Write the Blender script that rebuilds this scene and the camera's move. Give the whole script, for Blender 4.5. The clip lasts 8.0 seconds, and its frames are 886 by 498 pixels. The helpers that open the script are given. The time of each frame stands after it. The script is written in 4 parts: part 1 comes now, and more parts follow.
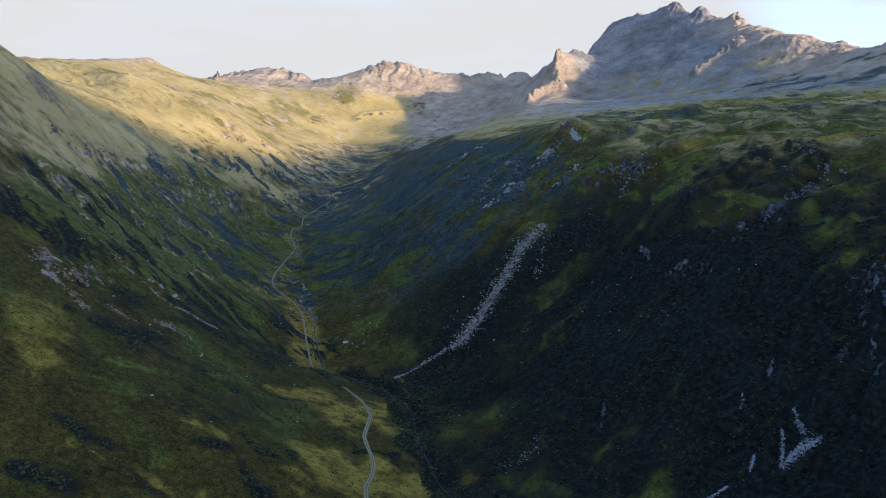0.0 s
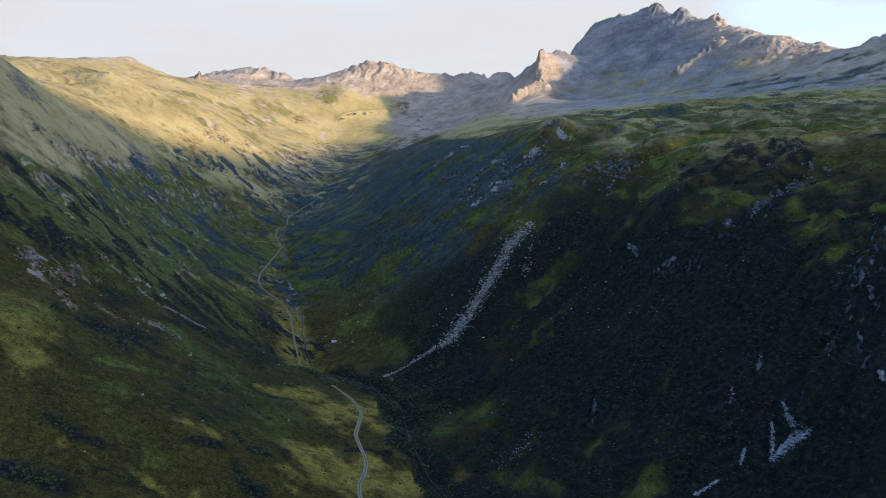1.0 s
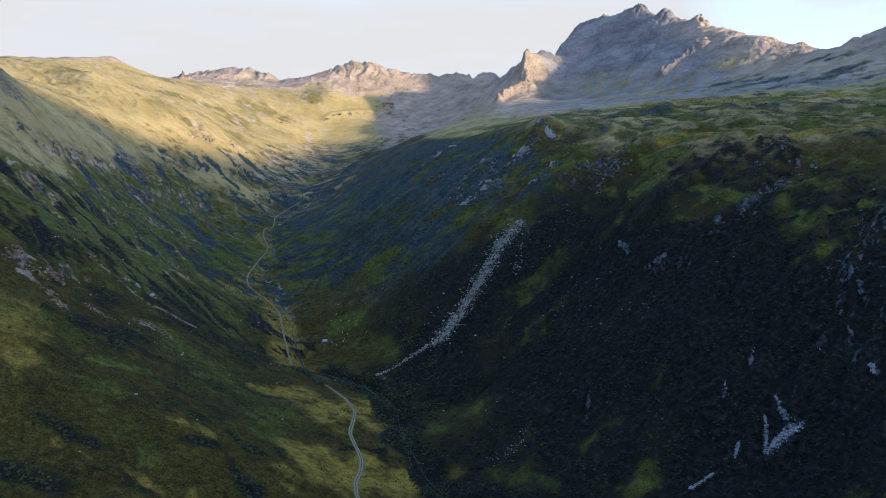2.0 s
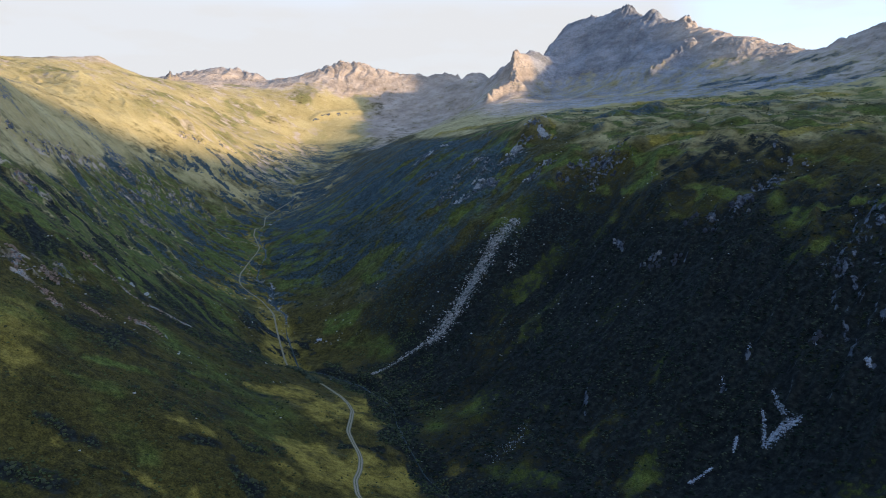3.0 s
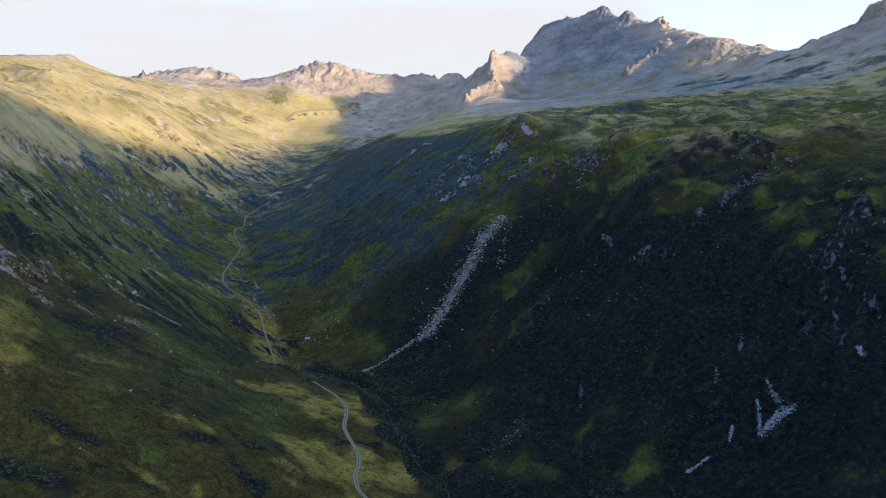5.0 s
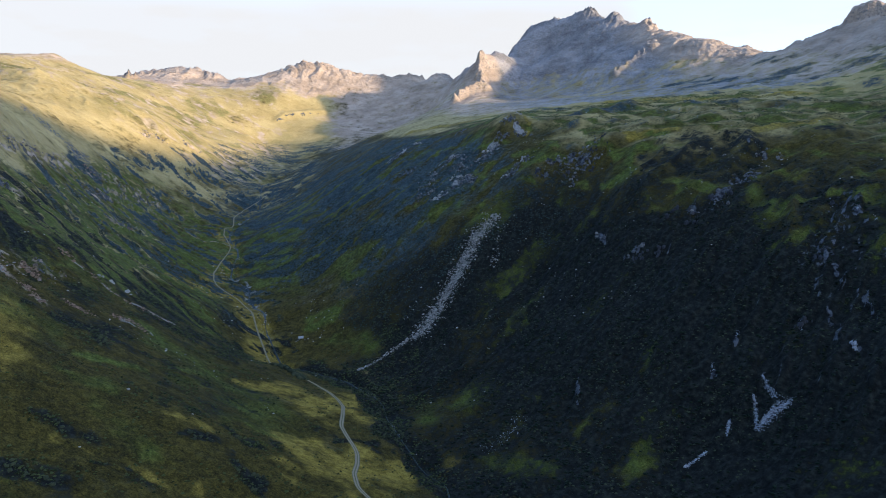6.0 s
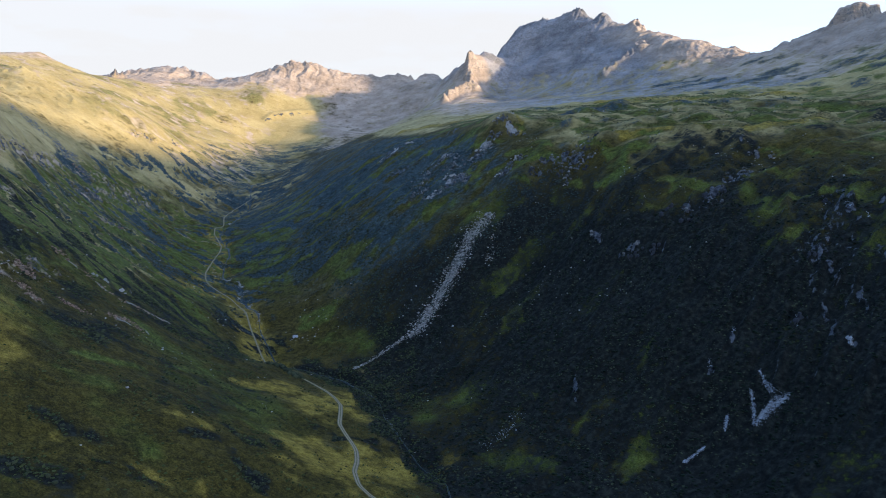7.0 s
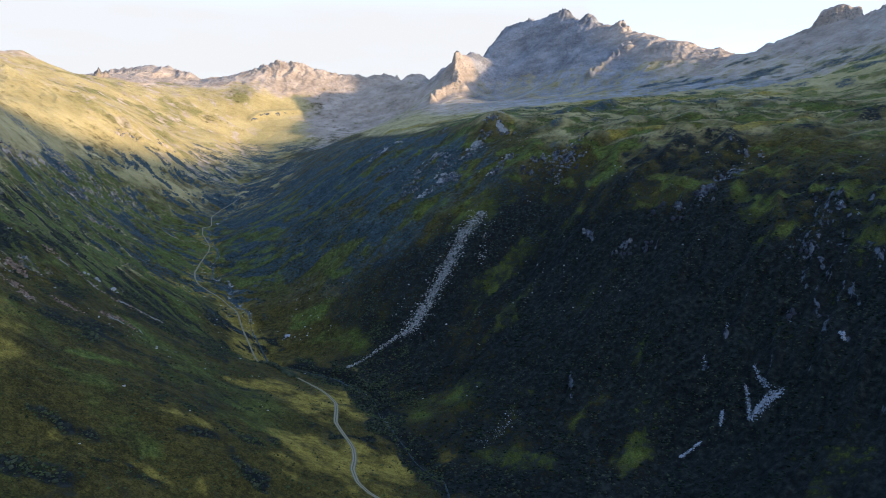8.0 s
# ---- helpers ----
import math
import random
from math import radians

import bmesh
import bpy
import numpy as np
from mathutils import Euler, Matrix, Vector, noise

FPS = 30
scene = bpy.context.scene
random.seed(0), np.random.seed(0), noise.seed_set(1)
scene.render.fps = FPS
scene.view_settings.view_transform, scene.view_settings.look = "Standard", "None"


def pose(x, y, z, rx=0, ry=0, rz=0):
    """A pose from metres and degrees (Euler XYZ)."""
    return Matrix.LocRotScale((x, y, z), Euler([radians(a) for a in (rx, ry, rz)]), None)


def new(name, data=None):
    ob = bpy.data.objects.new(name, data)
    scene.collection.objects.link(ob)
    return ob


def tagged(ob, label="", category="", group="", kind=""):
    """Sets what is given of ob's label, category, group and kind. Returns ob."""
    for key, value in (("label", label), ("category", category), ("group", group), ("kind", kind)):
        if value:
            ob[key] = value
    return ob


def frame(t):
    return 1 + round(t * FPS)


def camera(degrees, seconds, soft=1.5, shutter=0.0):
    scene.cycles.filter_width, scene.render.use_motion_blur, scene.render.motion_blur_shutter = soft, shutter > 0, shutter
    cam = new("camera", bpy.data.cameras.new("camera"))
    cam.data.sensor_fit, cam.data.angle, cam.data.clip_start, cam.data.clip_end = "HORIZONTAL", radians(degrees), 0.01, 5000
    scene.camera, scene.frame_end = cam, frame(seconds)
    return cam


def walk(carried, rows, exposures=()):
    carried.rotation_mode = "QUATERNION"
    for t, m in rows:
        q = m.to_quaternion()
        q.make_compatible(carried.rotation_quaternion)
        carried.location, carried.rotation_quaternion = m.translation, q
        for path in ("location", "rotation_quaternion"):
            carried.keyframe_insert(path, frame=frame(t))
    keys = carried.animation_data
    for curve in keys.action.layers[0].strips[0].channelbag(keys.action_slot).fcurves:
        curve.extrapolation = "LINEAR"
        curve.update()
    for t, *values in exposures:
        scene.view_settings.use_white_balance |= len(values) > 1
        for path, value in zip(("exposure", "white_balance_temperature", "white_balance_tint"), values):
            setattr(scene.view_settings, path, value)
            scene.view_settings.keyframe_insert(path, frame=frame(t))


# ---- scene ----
cam = camera(63.63, 8.0, soft=1.0)
# seconds, x, y, z in metres, then the turn in degrees
ROWS = [
    (0, 0.00, 0.00, 400.00, 81.708, -0.000, 0.000),
    (0.5, -3.04, -0.20, 398.87, 81.737, 0.005, -0.752),
    (1, -6.03, -0.35, 397.80, 81.767, 0.012, -1.470),
    (1.5, -9.20, -0.36, 396.63, 81.809, 0.060, -2.169),
    (3, -19.71, -0.23, 393.20, 81.931, 0.133, -3.863),
    (3.5, -23.38, -0.19, 392.25, 81.970, 0.160, -4.355),
    (4, -26.99, -0.03, 391.09, 82.007, 0.183, -4.910),
    (4.5, -30.59, 0.16, 389.90, 82.033, 0.194, -5.485),
    (6, -42.00, 0.82, 386.53, 82.149, 0.153, -7.263),
    (6.5, -45.80, 1.00, 385.46, 82.185, 0.127, -7.805),
    (7, -49.56, 1.37, 384.33, 82.226, 0.110, -8.351),
    (7.5, -53.55, 1.77, 383.30, 82.259, 0.072, -8.924),
    (8, -57.25, 2.01, 382.18, 82.302, 0.050, -9.625),
]
EXPOSURE, KELVIN = 1.20, 5080.0
walk(cam, [(t, pose(*row)) for t, *row in ROWS], [(0.0, EXPOSURE, KELVIN, 10.0), (8.0, EXPOSURE + 0.24, KELVIN, 10.0)])

# ---------------------------------------------------------------- sky and sun
SUN_ELEVATION, SUN_AZIMUTH = 11.2, 121.0  # degrees; the azimuth from +y towards +x
world = bpy.data.worlds.new("world")
scene.world = world
world.use_nodes = True
wn, wl = world.node_tree.nodes, world.node_tree.links
wn.clear()
sky = wn.new("ShaderNodeTexSky")
sky.sky_type, sky.sun_disc = "NISHITA", False
sky.sun_elevation, sky.sun_rotation = radians(SUN_ELEVATION), radians(SUN_AZIMUTH)
sky.altitude, sky.air_density, sky.dust_density = 1800, 1.0, 1.5
direction = wn.new("ShaderNodeTexCoord")
split = wn.new("ShaderNodeSeparateXYZ")
wl.new(direction.outputs["Generated"], split.inputs["Vector"])
haze = wn.new("ShaderNodeMapRange")  # milky air low over the whole horizon
haze.interpolation_type = "SMOOTHSTEP"
haze.inputs["From Min"].default_value, haze.inputs["From Max"].default_value = 0.17, 0.31
haze.inputs["To Min"].default_value, haze.inputs["To Max"].default_value = 1.0, 0.10
wl.new(split.outputs["Z"], haze.inputs["Value"])
cloud_map = wn.new("ShaderNodeMapping")
cloud_map.inputs["Scale"].default_value, cloud_map.inputs["Location"].default_value = (1, 1, 4.0), (0.4, 0.2, 0.1)
wl.new(direction.outputs["Generated"], cloud_map.inputs["Vector"])
cloud = wn.new("ShaderNodeTexNoise")
cloud.inputs["Scale"].default_value, cloud.inputs["Detail"].default_value = 5.0, 6
wl.new(cloud_map.outputs["Vector"], cloud.inputs["Vector"])
puff = wn.new("ShaderNodeMapRange")
puff.inputs["From Min"].default_value, puff.inputs["From Max"].default_value = 0.42, 0.60
puff.inputs["To Min"].default_value, puff.inputs["To Max"].default_value = -0.01, 0.02
wl.new(cloud.outputs["Fac"], puff.inputs["Value"])
veil = wn.new("ShaderNodeMath")
veil.operation, veil.use_clamp = "ADD", True
wl.new(haze.outputs["Result"], veil.inputs[0])
wl.new(puff.outputs["Result"], veil.inputs[1])
# a gap in the veil beside the peak, broken by small clouds
gap_at = wn.new("ShaderNodeVectorMath")
gap_at.operation = "DOT_PRODUCT"
gap_at.inputs[1].default_value = Vector((math.sin(radians(31)), math.cos(radians(31)), 0.20)).normalized()
wl.new(direction.outputs["Generated"], gap_at.inputs[0])
gap = wn.new("ShaderNodeMapRange")
gap.interpolation_type = "SMOOTHSTEP"
gap.inputs["From Min"].default_value, gap.inputs["From Max"].default_value = 0.982, 0.998
gap.inputs["To Min"].default_value, gap.inputs["To Max"].default_value = 0.0, 1.0
wl.new(gap_at.outputs["Value"], gap.inputs["Value"])
rift = wn.new("ShaderNodeMapRange")
rift.inputs["From Min"].default_value, rift.inputs["From Max"].default_value = 0.62, 0.44
rift.inputs["To Min"].default_value, rift.inputs["To Max"].default_value = 0.0, 0.3
wl.new(cloud.outputs["Fac"], rift.inputs["Value"])
opened = wn.new("ShaderNodeMath")
opened.operation = "MULTIPLY"
wl.new(gap.outputs["Result"], opened.inputs[0])
wl.new(rift.outputs["Result"], opened.inputs[1])
clear = wn.new("ShaderNodeMath")
clear.operation, clear.use_clamp = "SUBTRACT", True
wl.new(veil.outputs["Value"], clear.inputs[0])
wl.new(opened.outputs["Value"], clear.inputs[1])
dim = wn.new("ShaderNodeVectorMath")
dim.operation = "SCALE"
dim.inputs["Scale"].default_value = 0.25
wl.new(sky.outputs["Color"], dim.inputs[0])
mix = wn.new("ShaderNodeMix")
mix.data_type = "RGBA"
wl.new(clear.outputs["Value"], mix.inputs["Factor"])
wl.new(dim.outputs["Vector"], mix.inputs["A"])
# the haze glows towards the sun
facing = wn.new("ShaderNodeVectorMath")
facing.operation = "DOT_PRODUCT"
facing.inputs[1].default_value = (math.sin(radians(SUN_AZIMUTH)), math.cos(radians(SUN_AZIMUTH)), 0.2)
wl.new(direction.outputs["Generated"], facing.inputs[0])
glow = wn.new("ShaderNodeMapRange")
glow.interpolation_type = "SMOOTHSTEP"
glow.inputs["From Min"].default_value, glow.inputs["From Max"].default_value = 0.3, 1.0
glow.inputs["To Min"].default_value, glow.inputs["To Max"].default_value = 1.0, 5.8
wl.new(facing.outputs["Value"], glow.inputs["Value"])
milk = wn.new("ShaderNodeVectorMath")
milk.operation = "SCALE"
milk.inputs[0].default_value = (0.386, 0.329, 0.259)
wl.new(glow.outputs["Result"], milk.inputs["Scale"])
wl.new(milk.outputs["Vector"], mix.inputs["B"])
back = wn.new("ShaderNodeBackground")
wl.new(mix.outputs["Result"], back.inputs["Color"])
back.inputs["Strength"].default_value = 1.0
out = wn.new("ShaderNodeOutputWorld")
wl.new(back.outputs["Background"], out.inputs["Surface"])

sun = new("sun", bpy.data.lights.new("sun", "SUN"))
sun.data.energy, sun.data.angle, sun.data.color = 4.1, radians(2.0), (1.0, 0.71, 0.385)
TO_SUN = Vector((math.sin(radians(SUN_AZIMUTH)) * math.cos(radians(SUN_ELEVATION)), math.cos(radians(SUN_AZIMUTH)) * math.cos(radians(SUN_ELEVATION)),
                 math.sin(radians(SUN_ELEVATION))))
sun.matrix_world = Matrix.Translation((600, 0, 1500)) @ TO_SUN.to_track_quat("Z", "Y").to_matrix().to_4x4()

# ---------------------------------------------------------------- landforms
# Each landform is a line over the plan: x, y, z in metres. The ground is the smooth sheet that they span.
STREAM = [(70, -900, 95), (45, -300, 138), (25, 100, 166), (8, 330, 186), (0, 424, 190), (-18, 497, 196), (-45, 552, 202),
          (-66, 575, 203), (-100, 602, 206), (-124, 672, 218), (-148, 740, 226), (-176, 850, 240), (-208, 979, 255), (-222, 1110, 270), (-222, 1235, 284),
          (-212, 1445, 315), (-170, 1620, 356)]
MEADOW = [(-43, 408, 207), (-71, 410, 216), (-50, 474, 212), (-78, 518, 214), (-40, 520, 207), (-28, 450, 204), (-113, 556, 222), (-97, 560, 217.5), (-107, 586, 208.5), (-118, 606, 211),
          (-136, 692, 229), (-160, 736, 230), (-30, 340, 203), (-215, 900, 252), (-238, 1235, 288), (-236, 1100, 275)]
WEST_SPUR = [(-132, 309, 246), (-157, 295, 259), (-181, 299, 268), (-130, 367, 253), (-150, 360, 261), (-175, 346, 273), (-200, 390, 289),
             (-217, 387, 304), (-164, 416, 267), (-125, 434, 241), (-115, 473, 230), (-153, 455, 256), (-199, 462, 284), (-240, 380, 318),
             (-300, 360, 352), (-105, 330, 237), (-75, 330, 218)]
WEST_FLANK = [(-183, 526, 268), (-219, 536, 294), (-242, 454, 314), (-246, 543, 319), (-287, 605, 339), (-311, 586, 359), (-314, 775, 329),
              (-294, 816, 307), (-282, 877, 287), (-298, 1080, 287), (-412, 976, 388), (-400, 890, 385), (-377, 1061, 356), (-337, 1207, 340),
              (-284, 1302, 325), (-331, 1333, 368), (-139, 543, 238), (-180, 652, 251), (-360, 690, 388), (-440, 890, 440)]
WEST_CREST = [(-700, -700, 650), (-640, -200, 640), (-560, 200, 610), (-560, 500, 592), (-500, 700, 525), (-505, 800, 522), (-520, 900, 506),
              (-535, 990, 480), (-505, 1090, 458)]
WEST_ALP = [(-658, 1352, 505), (-667, 1565, 547), (-499, 1336, 475), (-433, 1443, 461), (-376, 1671, 435), (-271, 1722, 424), (-260, 1746, 396),
            (-607, 1400, 535), (-560, 1180, 475), (-700, 1450, 545)]
WEST_SKYLINE = [(-1050, 1300, 560), (-960, 1500, 576), (-919, 1650, 585), (-856, 1700, 588), (-780, 1720, 598), (-719, 1750, 606), (-703, 1764, 607), (-672, 1800, 577),
                (-652, 1900, 573), (-560, 1960, 570), (-480, 1990, 560)]
NORTH_RANGE = [(-760, 2420, 600), (-664, 2300, 617), (-630, 2300, 627), (-574, 2300, 644), (-500, 2300, 636), (-433, 2300, 618), (-381, 2250, 597), (-313, 2200, 601),
               (-264, 2170, 611), (-240, 2170, 624), (-174, 2170, 640), (-115, 2170, 641), (-65, 2170, 624), (27, 2180, 614), (126, 2150, 608), (166, 2138, 606), (196, 2050, 598), (231, 2050, 605)]
NORTH_FOOT = [(-343, 2056, 566), (-227, 1983, 540), (-144, 2060, 556), (-48, 2080, 557), (52, 2090, 555), (-193, 1908, 470), (172, 1850, 478),
              (-85, 1850, 444), (40, 1800, 436), (-70, 1930, 466), (40, 1930, 478), (186, 2100, 565), (-420, 2120, 572), (-330, 1900, 500)]
PEAK_RIDGE = [(265, 1900, 603), (282, 1780, 610), (306, 1800, 617), (335, 1850, 633), (393, 1930, 660), (432, 1965, 704), (456, 1985, 724), (512, 1940, 735),
              (551, 1905, 739), (577, 1866, 747), (603, 1850, 730), (619, 1830, 714), (628, 1800, 719), (664, 1760, 694), (676, 1700, 689),
              (683, 1630, 662), (688, 1590, 652), (686, 1530, 635), (684, 1450, 615), (748, 1400, 593), (779, 1350, 573), (752, 1290, 568)]
PEAK_FACE = [(480, 1688, 542), (392, 1723, 532), (512, 1582, 595), (563, 1498, 570), (529, 1397, 516), (651, 1310, 531), (207, 1522, 480),
             (355, 1620, 500), (436, 1850, 607), (476, 1790, 627), (516, 1840, 674), (600, 1690, 640), (610, 1560, 610), (450, 1480, 505),
             (345, 1740, 524)]
FOOT_RIDGE = [(266, 1690, 530), (230, 1670, 514), (199, 1640, 496), (162, 1600, 478), (127, 1560, 460)]
SIDE_PEAK = [(771, 1220, 584), (808, 1180, 603), (838, 1160, 611), (868, 1138, 617), (888, 1122, 627), (930, 1050, 640), (980, 900, 660), (1030, 700, 672),
             (1060, 450, 712), (1065, 250, 756), (1065, 110, 801), (1065, 25, 850), (1065, -40, 890), (1060, -250, 915), (1040, -500, 905), (1000, -900, 760)]
SIDE_FLANK = [(716, 975, 528), (639, 977, 496), (765, 1100, 560), (760, 800, 545), (780, 500, 545), (740, 150, 520), (700, -300, 480)]
PLATEAU = [(182, 810, 420), (242, 835, 434), (277, 767, 421), (342, 756, 433), (393, 713, 430), (439, 691, 434), (412, 616, 412), (303, 620, 404),
           (265, 651, 399), (341, 588, 400), (147, 813, 409), (212, 703, 396), (470, 560, 418), (520, 760, 448), (350, 900, 450), (440, 1000, 470),
           (480, 1200, 490), (280, 1050, 452), (330, 1300, 478), (500, 350, 415), (480, 100, 400), (450, -300, 370)]
EAST_EDGE = [(55, 1166, 421), (48, 992, 394), (99, 860, 393), (3, 1456, 416), (-7, 1017, 371), (-55, 1014, 339), (45, 798, 349), (110, 766, 369),
             (74, 764, 352), (135, 713, 368), (155, 702, 375), (184, 683, 365), (80, 1300, 432), (-60, 1250, 372), (-110, 1100, 318), (-120, 1430, 365)]
KNOLL = [(146, 856, 432), (143, 832, 427), (156, 846, 431), (131, 866, 424), (119, 890, 418), (105, 920, 412), (172, 850, 427)]
EAST_FLANK = [(91, 663, 319), (42, 624, 269), (18, 593, 237), (-39, 568, 210), (-69, 670, 233), (-43, 708, 258), (-1, 759, 310), (166, 622, 327),
              (126, 626, 307), (111, 601, 275), (96, 555, 257), (67, 519, 231), (41, 491, 214), (-18, 576, 215), (18, 461, 202), (65, 444, 210),
              (54, 426, 203), (60, 380, 200), (70, 300, 192), (-130, 860, 262), (-150, 980, 283)]
EAST_CRAGS = [(220, 516, 331), (251, 553, 360), (303, 562, 373), (197, 598, 354), (192, 519, 311), (211, 533, 332), (258, 521, 349), (254, 416, 315),
              (190, 464, 295), (193, 406, 268), (220, 387, 280), (171, 396, 250), (230, 346, 276), (182, 363, 241), (192, 370, 253), (146, 358, 213),
              (166, 361, 227), (314, 440, 353), (350, 525, 383), (236, 384, 281), (130, 420, 236), (130, 300, 205), (330, 300, 335), (240, 250, 265),
              (360, 100, 330), (200, 0, 215), (380, -300, 310)]
BACK_WEST = [(-330, 150, 390), (-200, 100, 270), (-420, -150, 470), (-200, -300, 260), (-60, 150, 190), (-380, -800, 400), (-500, 640, 540)]
OUTER = [(-1700, 2500, 520), (-1600, 1200, 480), (-1500, -600, 500), (-600, 3300, 480), (300, 3000, 470), (1200, 2600, 480), (1500, 1500, 560),
         (1700, 300, 560), (1500, -1200, 480), (0, -1700, 80), (-800, -1700, 500), (900, -1800, 500), (-200, 2500, 560), (650, 2250, 600)]


def lee(line, out, drop):
    """The far side of a crest, falling away from the valley."""
    far = [(x + 25, y, z, math.hypot(x + 25, y)) for x, y, z in line]
    return [(x * (1 + out / d) - 25, y * (1 + out / d), z - drop) for x, y, z, d in far]


LEE_SIDES = (lee(WEST_SKYLINE[1:8], 160, 40), lee(NORTH_RANGE[1:], 140, 45), lee(PEAK_RIDGE[:15], 130, 55), lee(PEAK_RIDGE[16:20], 170, 40), lee(SIDE_PEAK[:5], 170, 30))
LANDFORMS = (*LEE_SIDES, STREAM, MEADOW, WEST_SPUR, WEST_FLANK, WEST_CREST, WEST_ALP, WEST_SKYLINE, NORTH_RANGE, NORTH_FOOT, PEAK_RIDGE, PEAK_FACE, FOOT_RIDGE,
             SIDE_PEAK, SIDE_FLANK, PLATEAU, EAST_EDGE, KNOLL, EAST_FLANK, EAST_CRAGS, BACK_WEST, OUTER)


def span(landforms):
    """The weights of a sheet through all the landforms: cones over their points plus a plane."""
    p = np.array([q for line in landforms for q in line], float)
    n = len(p)
    far = np.hypot(p[:, None, 0] - p[None, :, 0], p[:, None, 1] - p[None, :, 1])
    kernel = np.sqrt(far ** 2 + 8.0 ** 2)
    a = np.zeros((n + 3, n + 3))
    a[:n, :n] = kernel - np.eye(n) * 3.0
    a[:n, n:] = np.c_[np.ones(n), p[:, :2]]
    a[n:, :n] = a[:n, n:].T
    return p, np.linalg.solve(a, np.r_[p[:, 2], 0, 0, 0])


SHEET_POINTS, SHEET_WEIGHTS = span(LANDFORMS)


def sheet(x, y):
    n = len(SHEET_POINTS)
    z = SHEET_WEIGHTS[n] + SHEET_WEIGHTS[n + 1] * x + SHEET_WEIGHTS[n + 2] * y
    for (px, py, _), w in zip(SHEET_POINTS, SHEET_WEIGHTS[:n]):
        z = z + w * np.sqrt((x - px) ** 2 + (y - py) ** 2 + 64.0)
    return z


LATTICE = np.random.RandomState(7).permutation(4096)
TURNS = np.random.RandomState(8).rand(4096) * 2 * np.pi
GRAD_X, GRAD_Y = np.cos(TURNS), np.sin(TURNS)


def perlin(x, y, seed=0):
    xi, yi = np.floor(x).astype(np.int64), np.floor(y).astype(np.int64)
    xf, yf = x - xi, y - yi
    u, v = xf ** 3 * (xf * (xf * 6 - 15) + 10), yf ** 3 * (yf * (yf * 6 - 15) + 10)

    def corner(dx, dy):
        h = LATTICE[(LATTICE[(xi + dx + seed * 57) & 4095] + yi + dy) & 4095]
        return GRAD_X[h] * (xf - dx) + GRAD_Y[h] * (yf - dy)

    low = corner(0, 0) * (1 - u) + corner(1, 0) * u
    high = corner(0, 1) * (1 - u) + corner(1, 1) * u
    return (low * (1 - v) + high * v) * 1.5


def fbm(x, y, size, octaves=5, seed=0, gain=0.5):
    out, amp = 0 * x, 1.0
    for k in range(octaves):
        out = out + amp * perlin(x / size * 2 ** k, y / size * 2 ** k, seed + k)
        amp *= gain
    return out


def ridged(x, y, size, octaves=5, seed=0, gain=0.55):
    out, amp, total = 0 * x, 1.0, 0.0
    for k in range(octaves):
        out = out + amp * (1 - 2 * np.abs(perlin(x / size * 2 ** k, y / size * 2 ** k, seed + k)))
        total += amp
        amp *= gain
    return out / total


def smooth(a, b, v):
    s = np.clip((v - a) / (b - a), 0, 1)
    return s * s * (3 - 2 * s)


def spot(x, y, cx, cy, rx, ry=None, turn=0.0):
    """1 in the middle of an oval in the plan, falling to 0 at its rim."""
    c, s = math.cos(radians(turn)), math.sin(radians(turn))
    u, v = (x - cx) * c + (y - cy) * s, -(x - cx) * s + (y - cy) * c
    return np.clip(1 - np.sqrt((u / rx) ** 2 + (v / (ry or rx)) ** 2), 0, 1)


def along(x, y, line):
    """Distance in the plan to a line of points, and how far along it, 0 to 1."""
    best, where, run = np.full(np.shape(x), 1e9), np.zeros(np.shape(x)), 0.0
    length = sum(math.dist(a[:2], b[:2]) for a, b in zip(line, line[1:]))
    for a, b in zip(line, line[1:]):
        dx, dy = b[0] - a[0], b[1] - a[1]
        size = math.hypot(dx, dy)
        k = np.clip(((x - a[0]) * dx + (y - a[1]) * dy) / size ** 2, 0, 1)
        d = np.hypot(x - a[0] - k * dx, y - a[1] - k * dy)
        near = d < best
        best, where = np.where(near, d, best), np.where(near, (run + k * size) / length, where)
        run += size
    return best, where


# ---------------------------------------------------------------- materials
def material(name, roughness=0.9):
    m = bpy.data.materials.new(name)
    m.use_nodes = True
    nodes, links = m.node_tree.nodes, m.node_tree.links
    shader = nodes["Principled BSDF"]
    shader.inputs["Roughness"].default_value = roughness
    shader.inputs["Specular IOR Level"].default_value = 0.06
    return m, nodes, links, shader


def noise_node(nodes, links, scale, detail=5, rough=0.6, vector=None):
    n = nodes.new("ShaderNodeTexNoise")
    n.inputs["Scale"].default_value, n.inputs["Detail"].default_value, n.inputs["Roughness"].default_value = scale, detail, rough
    if vector is None:
        vector = nodes.new("ShaderNodeNewGeometry").outputs["Position"]
    links.new(vector, n.inputs["Vector"])
    return n.outputs["Fac"]


def ramp(nodes, links, fac, stops):
    r = nodes.new("ShaderNodeValToRGB")
    while len(r.color_ramp.elements) < len(stops):
        r.color_ramp.elements.new(0.5)
    for e, (at, c) in zip(r.color_ramp.elements, stops):
        e.position, e.color = at, (*c, 1)
    links.new(fac, r.inputs["Fac"])
    return r.outputs["Color"]


def blend(nodes, links, fac, a, b):
    n = nodes.new("ShaderNodeMix")
    n.data_type = "RGBA"
    links.new(fac, n.inputs["Factor"])
    links.new(a, n.inputs["A"])
    links.new(b, n.inputs["B"])
    return n.outputs["Result"]


